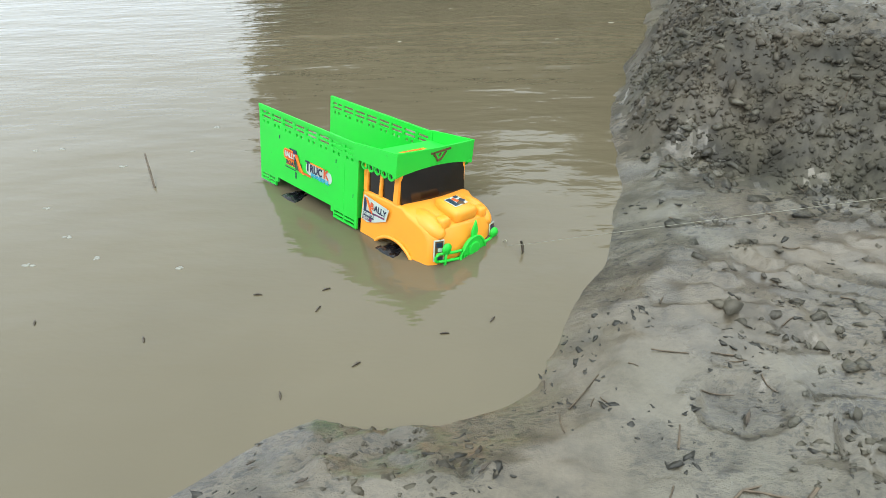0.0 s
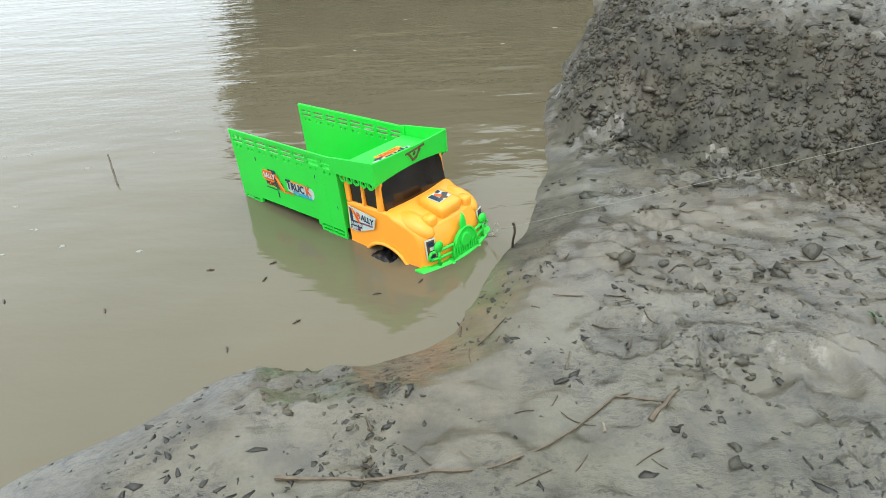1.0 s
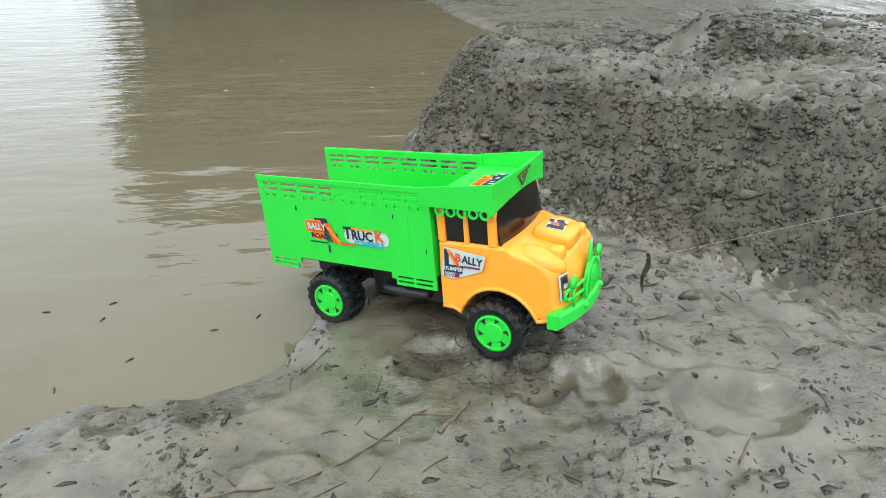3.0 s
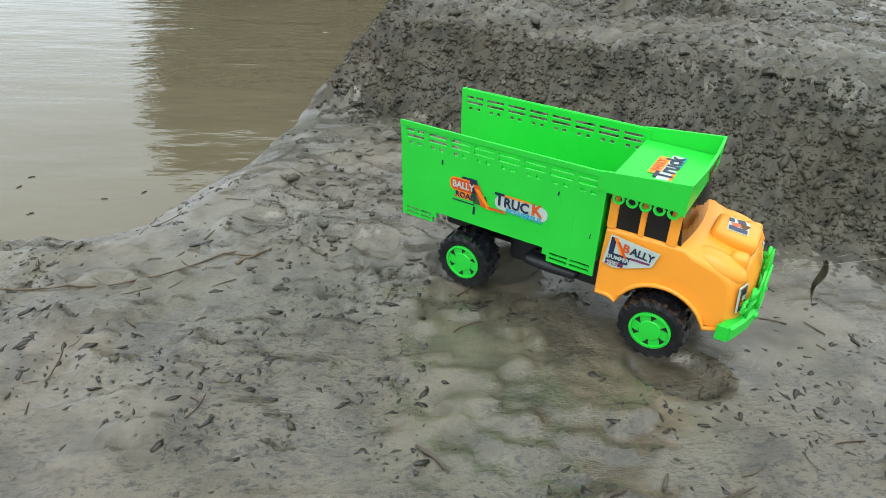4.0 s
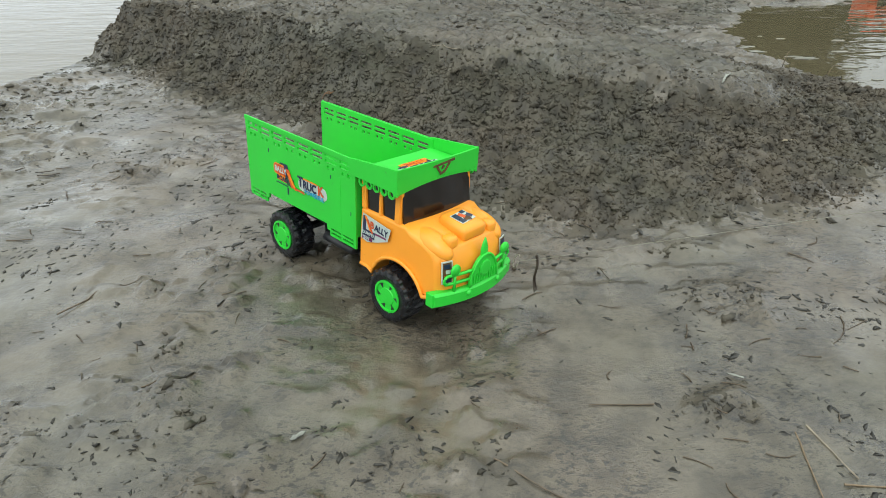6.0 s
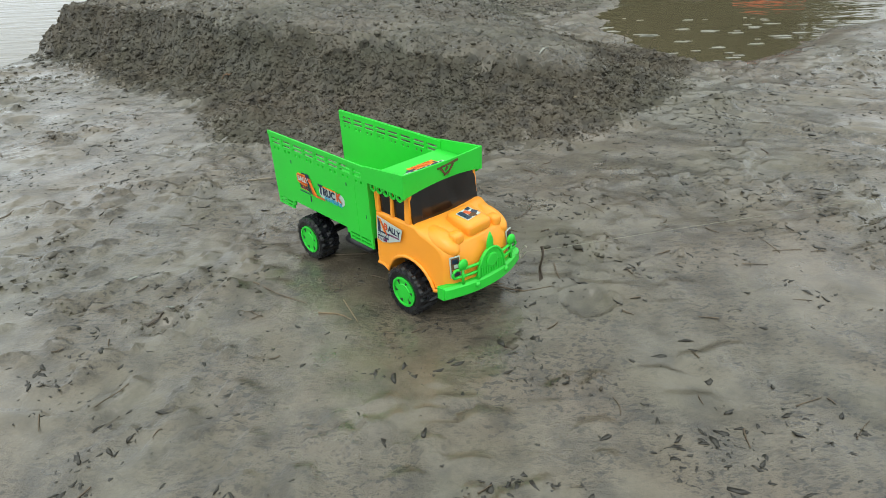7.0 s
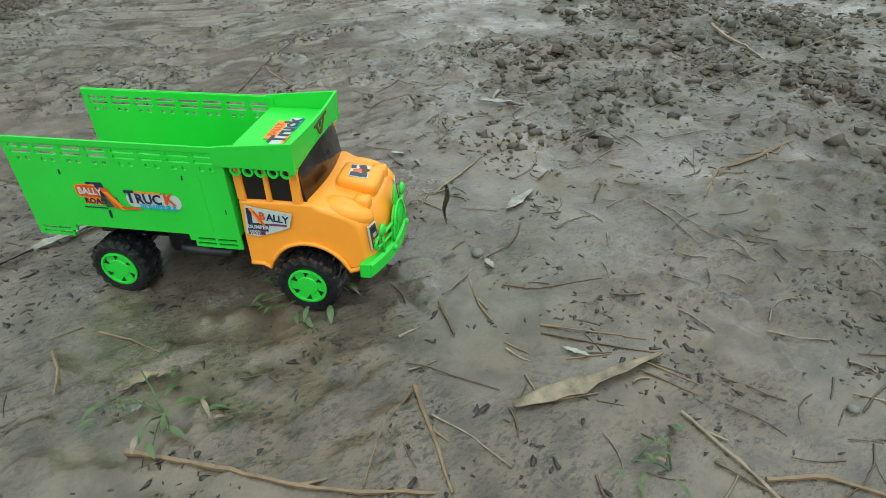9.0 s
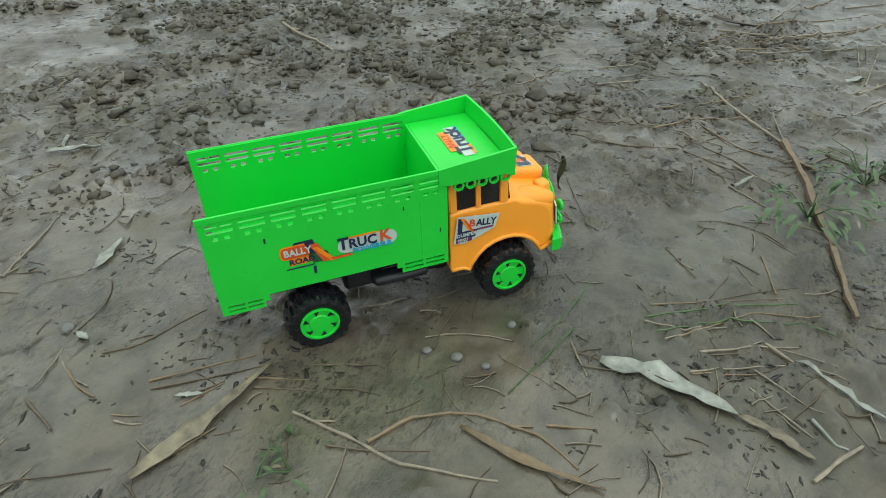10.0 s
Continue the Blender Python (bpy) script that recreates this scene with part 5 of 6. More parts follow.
stick("twig", [(-1.742, 1.607), (-1.668, 1.602), (-1.616, 1.608), (-1.562, 1.613), (-1.523, 1.631), (-1.487, 1.656), (-1.444, 1.695), (-1.403, 1.685)], 0.0024, TWIG, "long thin forked dark twig lying on wet mud", "twig")
stick("twig_stub", [(-1.422, 1.659), (-1.39, 1.694)], 0.0036, TWIG, "short broken brown stick on wet mud", "stick")
stick("twig", [(-1.484, 1.735), (-1.476, 1.762)], 0.0016, TWIG, "thin dark wet twig lying on the mud", "twig")
stick("twig", [(-1.463, 1.651), (-1.462, 1.662)], 0.002, PALE, "tiny pale straw stub in mud", "straw")
blade("leaf_scrap", [(-1.652, 1.696), (-1.643, 1.705)], 0.006, BROWNLEAF, "small dark rotting leaf scrap on mud", "leaf", 0.3)
blade("leaf_scrap", [(-1.802, 1.688), (-1.792, 1.691)], 0.006, BROWNLEAF, "small dark rotting leaf scrap on mud", "leaf", 0.3)
blade("leaf_scrap", [(-1.673, 1.618), (-1.661, 1.623)], 0.006, BROWNLEAF, "small dark rotting leaf scrap on mud", "leaf", 0.3)
blade("leaf_scrap", [(-1.858, 1.72), (-1.851, 1.724)], 0.006, BROWNLEAF, "small dark rotting leaf scrap on mud", "leaf", 0.3)
blade("leaf_scrap", [(-1.825, 1.576), (-1.809, 1.582)], 0.006, BROWNLEAF, "small dark rotting leaf scrap on mud", "leaf", 0.3)
blade("leaf_scrap", [(-1.415, 1.77), (-1.406, 1.788)], 0.006, BROWNLEAF, "small dark rotting leaf scrap on mud", "leaf", 0.3)
blade("leaf_scrap", [(-1.089, 1.224), (-1.103, 1.248)], 0.006, BROWNLEAF, "small dark rotting leaf scrap on mud", "leaf", 0.3)
blade("leaf_scrap", [(-0.982, 1.3), (-0.972, 1.317)], 0.006, BROWNLEAF, "small dark rotting leaf scrap on mud", "leaf", 0.3)
blade("leaf_scrap", [(-1.029, 1.264), (-0.996, 1.284)], 0.006, BROWNLEAF, "small dark rotting leaf scrap on mud", "leaf", 0.3)
blade("leaf_scrap", [(-1.196, 1.349), (-1.166, 1.322)], 0.006, BROWNLEAF, "small dark rotting leaf scrap on mud", "leaf", 0.3)
blade("leaf_scrap", [(-0.923, 1.278), (-0.879, 1.285)], 0.006, BROWNLEAF, "small dark rotting leaf scrap on mud", "leaf", 0.3)
blade("leaf_scrap", [(-0.818, 1.2), (-0.797, 1.167)], 0.006, BROWNLEAF, "small dark rotting leaf scrap on mud", "leaf", 0.3)
blade("leaf_scrap", [(-1.053, 1.275), (-1.017, 1.296)], 0.006, BROWNLEAF, "small dark rotting leaf scrap on mud", "leaf", 0.3)
blade("leaf_scrap", [(-0.934, 1.29), (-0.9, 1.3)], 0.006, BROWNLEAF, "small dark rotting leaf scrap on mud", "leaf", 0.3)
blade("leaf_scrap", [(-0.729, 1.033), (-0.692, 1.025)], 0.006, BROWNLEAF, "small dark rotting leaf scrap on mud", "leaf", 0.3)
blade("leaf_scrap", [(-0.233, 0.487), (-0.217, 0.5)], 0.006, BROWNLEAF, "small dark rotting leaf scrap on mud", "leaf", 0.3)
blade("leaf_scrap", [(-0.154, 0.456), (-0.123, 0.461)], 0.006, BROWNLEAF, "small dark rotting leaf scrap on mud", "leaf", 0.3)
blade("leaf_scrap", [(0.096, 0.11), (0.11, 0.124)], 0.006, BROWNLEAF, "small dark rotting leaf scrap on mud", "leaf", 0.3)
stick("twig", [(-1.139, 1.594), (-1.11, 1.623)], 0.0018, TWIG, "thin dark wet twig lying on the mud", "twig")
stick("straw", [(-0.145, 0.972), (-0.095, 0.986)], 0.003, PALE, "short pale straw on mud", "straw")
stick("twig", [(-0.596, 0.787), (-0.565, 0.835)], 0.0017, TWIG, "thin dark wet twig lying on the mud", "twig")
stick("twig", [(-0.831, 0.906), (-0.824, 0.942), (-0.812, 0.953)], 0.002, TWIG, "thin dark wet twig lying on the mud", "twig")
stick("twig", [(-0.801, 0.994), (-0.762, 1.001)], 0.0018, TWIG, "thin dark wet twig lying on the mud", "twig")
stick("straw", [(-0.136, 1.787), (-0.065, 1.755)], 0.002, PALE, "pale straw on the clod slope", "straw")
stick("twig", [(-0.019, 0.548), (0.028, 0.511), (0.076, 0.483)], 0.0018, TWIG, "thin dark wet twig lying on the mud", "twig")
stick("straw", [(0.096, 0.459), (0.128, 0.454), (0.146, 0.44)], 0.0022, TAN, "thin tan straw on mud", "straw")
stick("straw", [(0.129, 0.487), (0.155, 0.434)], 0.0018, TAN, "thin tan straw on mud", "straw")
stick("straw", [(0.286, 0.586), (0.276, 0.496)], 0.0016, TAN, "thin dry grass blade on mud", "straw")
stick("straw", [(0.301, 0.596), (0.319, 0.529)], 0.0018, PALE, "pale dry grass blade on mud", "straw")
stick("straw", [(0.304, 0.524), (0.366, 0.52)], 0.0018, TAN, "thin dry grass blade on mud", "straw")
stick("straw", [(0.446, 0.567), (0.448, 0.521)], 0.0016, TWIG, "thin dark grass blade on mud", "straw")
blade("pale_scrap", [(-0.227, 0.573), (-0.214, 0.585)], 0.008, ASH, "small pale leaf scrap on mud", "leaf", 0.2)
blade("pale_scrap", [(-0.127, 0.475), (-0.116, 0.482)], 0.007, ASH, "small pale leaf scrap on mud", "leaf", 0.2)
blade("pale_scrap", [(0.251, 0.679), (0.267, 0.67)], 0.005, ASH, "small pale leaf scrap on mud", "leaf", 0.2)
blade("pale_scrap", [(0.564, 1.639), (0.601, 1.693)], 0.012, ASH, "small white curled leaf on the clods", "leaf", 0.6)
blade("pale_scrap", [(0.624, 1.44), (0.663, 1.422)], 0.012, DRY, "small tan curled leaf on the clods", "leaf", 0.6)
blade("orange_leaf", [(-0.427, 1.731), (-0.393, 1.743)], 0.014, RUST, "rusty orange fallen leaf on the clods", "leaf", 0.4)
stick("twig", [(0.43, -0.014), (0.443, 0.042), (0.468, 0.088)], 0.0018, TWIG, "thin dark wet twig lying on the mud", "twig")
stick("twig", [(0.423, 0.04), (0.438, -0.029), (0.474, -0.085)], 0.0015, TWIG, "thin dark wet twig lying on the mud", "twig")
blade("ashen_leaf", [(0.926, 0.005), (0.893, -0.002), (0.852, -0.016), (0.827, -0.031)], 0.026, ASH, "long curled ash-white dead leaf on mud", "leaf", 0.7)
blade("brown_leaf", [(0.827, -0.031), (0.778, -0.049), (0.727, -0.082)], 0.02, BROWNLEAF, "dark wet end of a long dead leaf on mud", "leaf", 0.5)
blade("tan_leaf", [(1.017, -0.104), (1.033, -0.123), (1.054, -0.138)], 0.022, DRY, "curled tan dead leaf on mud", "leaf", 0.7)
stick("stick", [(1.215, 0.366), (1.375, 0.563), (1.59, 0.798)], 0.003, TWIG, "leaning thin grey stick on mud", "stick")
stick("stick", [(1.377, 0.519), (1.378, 0.437), (1.374, 0.352)], 0.0025, PALE, "thin pale stick on mud", "stick")
stick("twig", [(0.622, -0.011), (0.663, -0.011)], 0.0016, TWIG, "thin dark wet twig lying on the mud", "twig")
stick("twig", [(0.338, 0.518), (0.394, 0.492), (0.434, 0.504)], 0.0016, TWIG, "thin dark wet twig lying on the mud", "twig")
stick("stick", [(1.199, -0.204), (1.182, -0.26), (1.167, -0.31)], 0.0052, TAN, "short split brown stick on mud", "stick")
stick("straw", [(1.192, -0.197), (1.147, -0.243)], 0.002, PALE, "short pale straw on mud", "straw")
stick("straw", [(1.185, -0.191), (1.149, -0.229)], 0.002, PALE, "short pale straw on mud", "straw")
stick("twig", [(1.163, -0.183), (1.147, -0.228)], 0.0018, TWIG, "thin dark wet twig lying on the mud", "twig")
blade("white_leaf", [(1.648, 0.066), (1.666, 0.036), (1.708, -0.008)], 0.022, ASH, "white curled dead leaf on mud", "leaf", 0.8)
blade("white_leaf", [(1.675, 0.054), (1.727, 0.083)], 0.014, ASH, "white curled leaf tip on mud", "leaf", 0.8)
blade("ashen_leaf", [(1.408, -0.315), (1.448, -0.301), (1.484, -0.288)], 0.028, ASH, "flat ash-grey dead leaf on mud", "leaf", 0.3)
blade("pale_scrap", [(1.379, -0.035), (1.391, -0.066)], 0.012, ASH, "small pale leaf scrap on mud", "leaf", 0.3)
blade("pale_scrap", [(1.395, -0.091), (1.384, -0.123)], 0.01, ASH, "small pale leaf scrap on mud", "leaf", 0.3)
blade("pale_scrap", [(1.306, -0.396), (1.302, -0.419)], 0.014, ASH, "white torn leaf scrap on mud", "leaf", 0.4)
stick("stick", [(1.349, -0.213), (1.422, -0.18), (1.496, -0.145)], 0.003, PALE, "thin pale stick pressed in mud", "stick")
stick("stick", [(0.82, -0.269), (0.821, -0.307), (0.812, -0.339)], 0.003, TAN, "thin bent tan stick on mud", "stick")
stick("twig", [(0.867, -0.26), (0.894, -0.293), (0.915, -0.331)], 0.002, TAN, "thin tan twig on mud", "twig")
stick("twig", [(1.205, -0.438), (1.196, -0.472), (1.188, -0.493)], 0.0026, TWIG, "thin dark wet twig lying on the mud", "twig")
stick("twig", [(1.257, -0.437), (1.241, -0.47), (1.239, -0.497)], 0.003, TAN, "thin bent tan stick on mud", "twig")
stick("straw", [(1.135, -0.462), (1.165, -0.461)], 0.0024, PALE, "short yellow straw on mud", "straw")
stick("twig", [(0.522, -0.213), (0.56, -0.184)], 0.0018, TWIG, "thin dark wet twig lying on the mud", "twig")
stick("twig", [(0.467, 0.031), (0.493, 0.068)], 0.002, TWIG, "thin dark wet twig lying on the mud", "twig")
blade("curled_leaf", [(0.865, -0.366), (0.893, -0.364), (0.912, -0.367)], 0.022, DRY, "curled brown dead leaf on mud", "leaf", 0.8)
blade("curled_leaf", [(0.87, -0.401), (0.883, -0.4)], 0.02, ASH, "pale curled dead leaf on mud", "leaf", 0.8)
stick("stick", [(1.964, -0.425), (1.862, -0.424), (1.769, -0.414), (1.671, -0.46)], 0.0045, TAN, "bent forked tan stick on mud", "stick")
stick("stick", [(2.517, 0.142), (2.43, -0.012), (2.358, -0.138)], 0.0075, PALE, "pale stripped stick on mud clods", "stick")
stick("branch", [(0.856, -0.452), (0.908, -0.507), (0.965, -0.571), (1.009, -0.611), (1.058, -0.648)], 0.0045, TAN, "long bent tan branch lying on mud", "branch")
stick("branch", [(1.109, -0.536), (1.091, -0.594), (1.068, -0.658)], 0.0036, TAN, "forked tan branch lying on mud", "branch")
stick("twig", [(1.105, -0.537), (1.056, -0.562), (1.013, -0.605)], 0.0018, TAN, "thin bent tan twig on mud", "twig")
stick("twig", [(1.102, -0.578), (1.117, -0.616), (1.126, -0.665)], 0.0018, PALE, "thin pale twig on mud", "twig")
blade("long_leaf", [(1.173, -0.613), (1.22, -0.624), (1.261, -0.632), (1.35, -0.644)], 0.034, DRY, "long torn pale dead leaf with tan edge on mud", "leaf", 0.35)
stick("stick", [(1.175, -0.611), (1.215, -0.629), (1.254, -0.645)], 0.002, TAN, "tan leaf rib on mud", "stick")
blade("pale_scrap", [(1.273, -0.573), (1.287, -0.601)], 0.012, ASH, "small white bark chip on mud", "leaf", 0.2)
stick("stick", [(1.3, -0.707), (1.294, -0.772), (1.282, -0.835), (1.297, -0.931)], 0.0034, PALE, "thin pale peeled stick on mud", "stick")
stick("stick", [(1.293, -0.798), (1.336, -0.824), (1.357, -0.862), (1.364, -0.89), (1.36, -0.956), (1.336, -0.996)], 0.0032, TAN, "bent tan stick arching over mud", "stick")
blade("bark_strip", [(1.343, -0.876), (1.331, -0.919), (1.323, -0.966), (1.322, -1.023)], 0.018, TAN, "long tan strip of bark on mud", "bark", 0.4)
stick("twig", [(1.533, -0.946), (1.433, -0.917), (1.403, -0.907)], 0.002, SPROUT, "thin green stem lying on mud", "stem")
stick("twig", [(1.276, -0.761), (1.284, -0.797), (1.307, -0.859)], 0.0018, TWIG, "thin dark wet twig lying on the mud", "twig")
stick("twig", [(1.273, -0.541), (1.315, -0.595), (1.353, -0.643)], 0.0018, TWIG, "thin dark wet twig lying on the mud", "twig")
stick("twig", [(1.314, -0.649), (1.335, -0.714)], 0.0018, TWIG, "thin dark wet twig lying on the mud", "twig")
stick("twig", [(1.292, -0.451), (1.316, -0.479), (1.402, -0.51)], 0.0018, TWIG, "thin dark wet twig lying on the mud", "twig")
stick("twig", [(1.264, -0.42), (1.25, -0.45), (1.248, -0.477)], 0.0022, PALE, "small bent pale twig on mud", "twig")
stick("twig", [(1.223, -0.54), (1.225, -0.557), (1.231, -0.57)], 0.002, PALE, "small bent pale twig on mud", "twig")
blade("bark_strip", [(1.49, -0.986), (1.484, -1.035), (1.475, -1.088), (1.461, -1.129)], 0.044, ASH, "wide white strip of dead leaf on mud", "leaf", 0.3)
blade("bark_strip", [(1.461, -1.129), (1.448, -1.158), (1.427, -1.196)], 0.022, DRY, "tan end of a dead leaf strip on mud", "leaf", 0.3)
stick("straw", [(1.583, -1.154), (1.561, -1.184)], 0.0035, PALE, "pale straw on mud", "straw")
blade("pale_strip", [(1.561, -1.184), (1.535, -1.218), (1.509, -1.265)], 0.016, ASH, "pale dead leaf strip on mud", "leaf", 0.4)
stick("straw", [(1.506, -1.079), (1.528, -1.124), (1.555, -1.175)], 0.0022, PALE, "pale straw lying on mud", "straw")
stick("straw", [(1.506, -1.082), (1.531, -1.147)], 0.002, TAN, "tan straw lying on mud", "straw")
stick("straw", [(1.503, -1.139), (1.457, -1.198)], 0.0018, PALE, "thin pale straw on mud", "straw")
stick("stick", [(1.4, -1.193), (1.433, -1.215), (1.462, -1.238)], 0.0042, PALE, "short thick pale stick on mud", "stick")
stick("stick", [(1.482, -1.197), (1.454, -1.217), (1.454, -1.226)], 0.0035, ASH, "pale split stick on mud", "stick")
stick("twig", [(1.492, -0.984), (1.494, -0.952)], 0.0018, TWIG, "thin dark wet twig lying on the mud", "twig")
stick("straw", [(1.573, -1.022), (1.572, -1.067), (1.601, -1.122)], 0.0022, PALE, "pale straw in a loose bundle", "straw")
stick("straw", [(1.558, -1.037), (1.612, -1.121), (1.635, -1.207), (1.628, -1.23)], 0.002, SPROUT, "green-brown grass stem in a loose bundle", "straw")
stick("straw", [(1.557, -1.062), (1.636, -1.14), (1.653, -1.214)], 0.0018, TAN, "tan grass stem in a loose bundle", "straw")
stick("stalk", [(2.405, -1.023), (2.253, -1.109), (2.147, -1.183)], 0.0060, PALE, "tall dry stalk fallen across weeds", "stalk")
stick("stalk", [(2.147, -1.183), (1.98, -1.217), (1.806, -1.236), (1.663, -1.252)], 0.0095, TAN, "thick tan plant stalk fallen across weeds", "stalk")
stick("stalk", [(2.274, -1.165), (2.148, -1.187)], 0.0025, PALE, "short dry stalk beside the weeds", "stalk")
stick("straw", [(2.327, -0.812), (2.396, -0.924)], 0.0028, PALE, "pale straw lying on mud", "straw")
stick("straw", [(2.124, -0.96), (2.191, -1.04), (2.247, -1.135)], 0.0028, TAN, "tan straw lying on mud", "straw")
stick("straw", [(2.051, -0.81), (2.041, -0.916), (2.065, -1.011), (2.008, -1.099), (1.952, -1.191)], 0.0022, TWIG, "long thin dark stem on mud", "stem")
stick("straw", [(2.696, -1.019), (2.654, -1.126), (2.724, -1.266), (2.812, -1.428)], 0.0032, PALE, "long pale straw on mud", "straw")
stick("straw", [(2.755, -1.125), (2.89, -1.302), (3.046, -1.459)], 0.003, TAN, "long tan straw on mud", "straw")
stick("straw", [(2.558, -1.078), (2.648, -1.237)], 0.0026, TAN, "long tan straw on mud", "straw")
stick("straw", [(3.269, -1.375), (3.38, -1.502)], 0.004, PALE, "long pale straw on mud", "straw")
stick("straw", [(2.858, -1.165), (3.047, -1.226), (3.28, -1.266)], 0.0028, TWIG, "bent dark stem on mud", "stem")
stick("straw", [(2.327, -1.307), (2.441, -1.383)], 0.003, PALE, "pale straw on mud", "straw")
stick("straw", [(1.957, -1.101), (1.893, -1.167)], 0.0022, PALE, "thin pale straw on mud", "straw")
blade("pale_leaf", [(2.519, -1.309), (2.58, -1.359)], 0.022, ASH, "pale crumpled leaf on mud", "leaf", 0.6)
blade("pale_leaf", [(1.956, -1.108), (1.97, -1.134)], 0.014, ASH, "pale crumpled leaf on mud", "leaf", 0.6)
blade("dark_leaf", [(2.993, -1.013), (2.95, -1.078), (2.935, -1.144)], 0.03, BROWNLEAF, "dark curled dead leaf on mud", "leaf", 0.6)
blade("pale_leaf", [(3.09, -1.09), (3.089, -1.129)], 0.016, ASH, "pale crumpled leaf on mud", "leaf", 0.6)
stick("twig", [(1.901, -0.849), (1.836, -0.88), (1.761, -0.916)], 0.0015, TWIG, "thin dark wet twig lying on the mud", "twig")
stick("straw", [(3.124, -0.934), (3.005, -1.071)], 0.0028, PALE, "pale dry straw lying on dull mud", "straw")
stick("straw", [(3.016, -1.168), (3.262, -1.251), (3.467, -1.269)], 0.0034, PALE, "pale dry straw lying on dull mud", "straw")
stick("straw", [(3.2, -1.264), (3.346, -1.336), (3.64, -1.438)], 0.0036, TAN, "tan dry straw lying among mud litter", "straw")
stick("straw", [(3.473, -1.402), (3.618, -1.553)], 0.0055, PALE, "pale dry straw lying on dull mud", "straw")
stick("straw", [(2.847, -1.034), (2.816, -1.159)], 0.0045, PALE, "pale dry straw lying on dull mud", "straw")
stick("straw", [(2.696, -0.99), (2.819, -1.089)], 0.003, TAN, "tan dry straw lying among mud litter", "straw")
stick("straw", [(2.784, -1.159), (2.906, -1.29), (3.057, -1.479)], 0.0042, PALE, "pale dry straw lying on dull mud", "straw")
stick("straw", [(2.925, -1.132), (3.018, -1.261), (3.241, -1.503)], 0.003, TAN, "tan dry straw lying among mud litter", "straw")
stick("straw", [(2.689, -1.08), (2.732, -1.248)], 0.0026, TAN, "tan dry straw lying among mud litter", "straw")
stick("straw", [(2.44, -0.795), (2.527, -0.923)], 0.0026, PALE, "pale dry straw lying on dull mud", "straw")
stick("straw", [(2.222, -0.957), (2.349, -1.125)], 0.0026, TAN, "tan dry straw lying among mud litter", "straw")
stick("stem", [(2.127, -0.676), (2.129, -0.857), (2.147, -1.003)], 0.002, TWIG, "thin dark wet stem lying on mud", "stem")
stick("straw", [(2.18, -1.019), (2.097, -1.112), (2.064, -1.187)], 0.0022, TAN, "tan dry straw lying among mud litter", "straw")
stick("straw", [(2.202, -1.07), (2.286, -1.152)], 0.0016, PALE, "pale dry straw lying on dull mud", "straw")
stick("straw", [(2.47, -1.333), (2.584, -1.417)], 0.004, PALE, "pale dry straw lying on dull mud", "straw")
stick("straw", [(2.795, -1.36), (2.554, -1.348)], 0.002, PALE, "pale dry straw lying on dull mud", "straw")
stick("straw", [(2.533, -1.353), (2.756, -1.402)], 0.0026, PALE, "pale dry straw lying on dull mud", "straw")
stick("stem", [(2.115, -1.006), (2.049, -1.102), (1.962, -1.174)], 0.0018, TWIG, "thin dark wet stem lying on mud", "stem")
stick("straw", [(2.275, -0.645), (2.415, -0.707)], 0.003, TAN, "tan dry straw lying among mud litter", "straw")
stick("straw", [(2.028, -1.103), (1.968, -1.174)], 0.002, PALE, "pale dry straw lying on dull mud", "straw")
stick("stem", [(2.118, -1.248), (2.044, -1.339)], 0.0022, TWIG, "thin dark wet stem lying on mud", "stem")
stick("stem", [(1.741, -1.027), (1.686, -1.072)], 0.0018, TWIG, "thin dark wet stem lying on mud", "stem")
stick("stem", [(1.62, -1.08), (1.727, -1.119)], 0.0016, TWIG, "thin dark wet stem lying on mud", "stem")
stick("straw", [(1.766, -1.15), (1.683, -1.167)], 0.0022, TAN, "tan dry straw lying among mud litter", "straw")
stick("grass_stem", [(1.582, -1.023), (1.643, -1.126), (1.675, -1.191)], 0.0016, SPROUT, "limp green grass stem lying on mud", "grass stem")
stick("straw", [(1.607, -1.024), (1.64, -1.093), (1.679, -1.175)], 0.0015, TAN, "tan dry straw lying among mud litter", "straw")
stick("straw", [(1.549, -1.048), (1.586, -1.096)], 0.0016, PALE, "pale dry straw lying on dull mud", "straw")
stick("straw", [(1.543, -1.086), (1.574, -1.144), (1.59, -1.189)], 0.0024, PALE, "pale dry straw lying on dull mud", "straw")
stick("stem", [(1.535, -1.085), (1.568, -1.151)], 0.0018, TWIG, "thin dark wet stem lying on mud", "stem")
stick("straw", [(1.535, -1.144), (1.489, -1.208)], 0.0015, PALE, "pale dry straw lying on dull mud", "straw")
stick("straw", [(1.507, -0.949), (1.459, -0.978)], 0.0018, PALE, "pale dry straw lying on dull mud", "straw")
stick("grass_stem", [(1.637, -0.946), (1.538, -0.928), (1.484, -0.908)], 0.0015, SPROUT, "limp green grass stem lying on mud", "grass stem")
stick("straw", [(1.375, -0.955), (1.39, -1.002)], 0.0022, TAN, "tan dry straw lying among mud litter", "straw")
stick("stem", [(1.412, -1.037), (1.385, -1.071)], 0.0014, TWIG, "thin dark wet stem lying on mud", "stem")
stick("straw", [(1.281, -0.53), (1.316, -0.568), (1.359, -0.616)], 0.0018, TAN, "tan dry straw lying among mud litter", "straw")
stick("straw", [(1.265, -0.589), (1.31, -0.61)], 0.0016, TAN, "tan dry straw lying among mud litter", "straw")
stick("straw", [(1.323, -0.63), (1.349, -0.704)], 0.0016, TAN, "tan dry straw lying among mud litter", "straw")
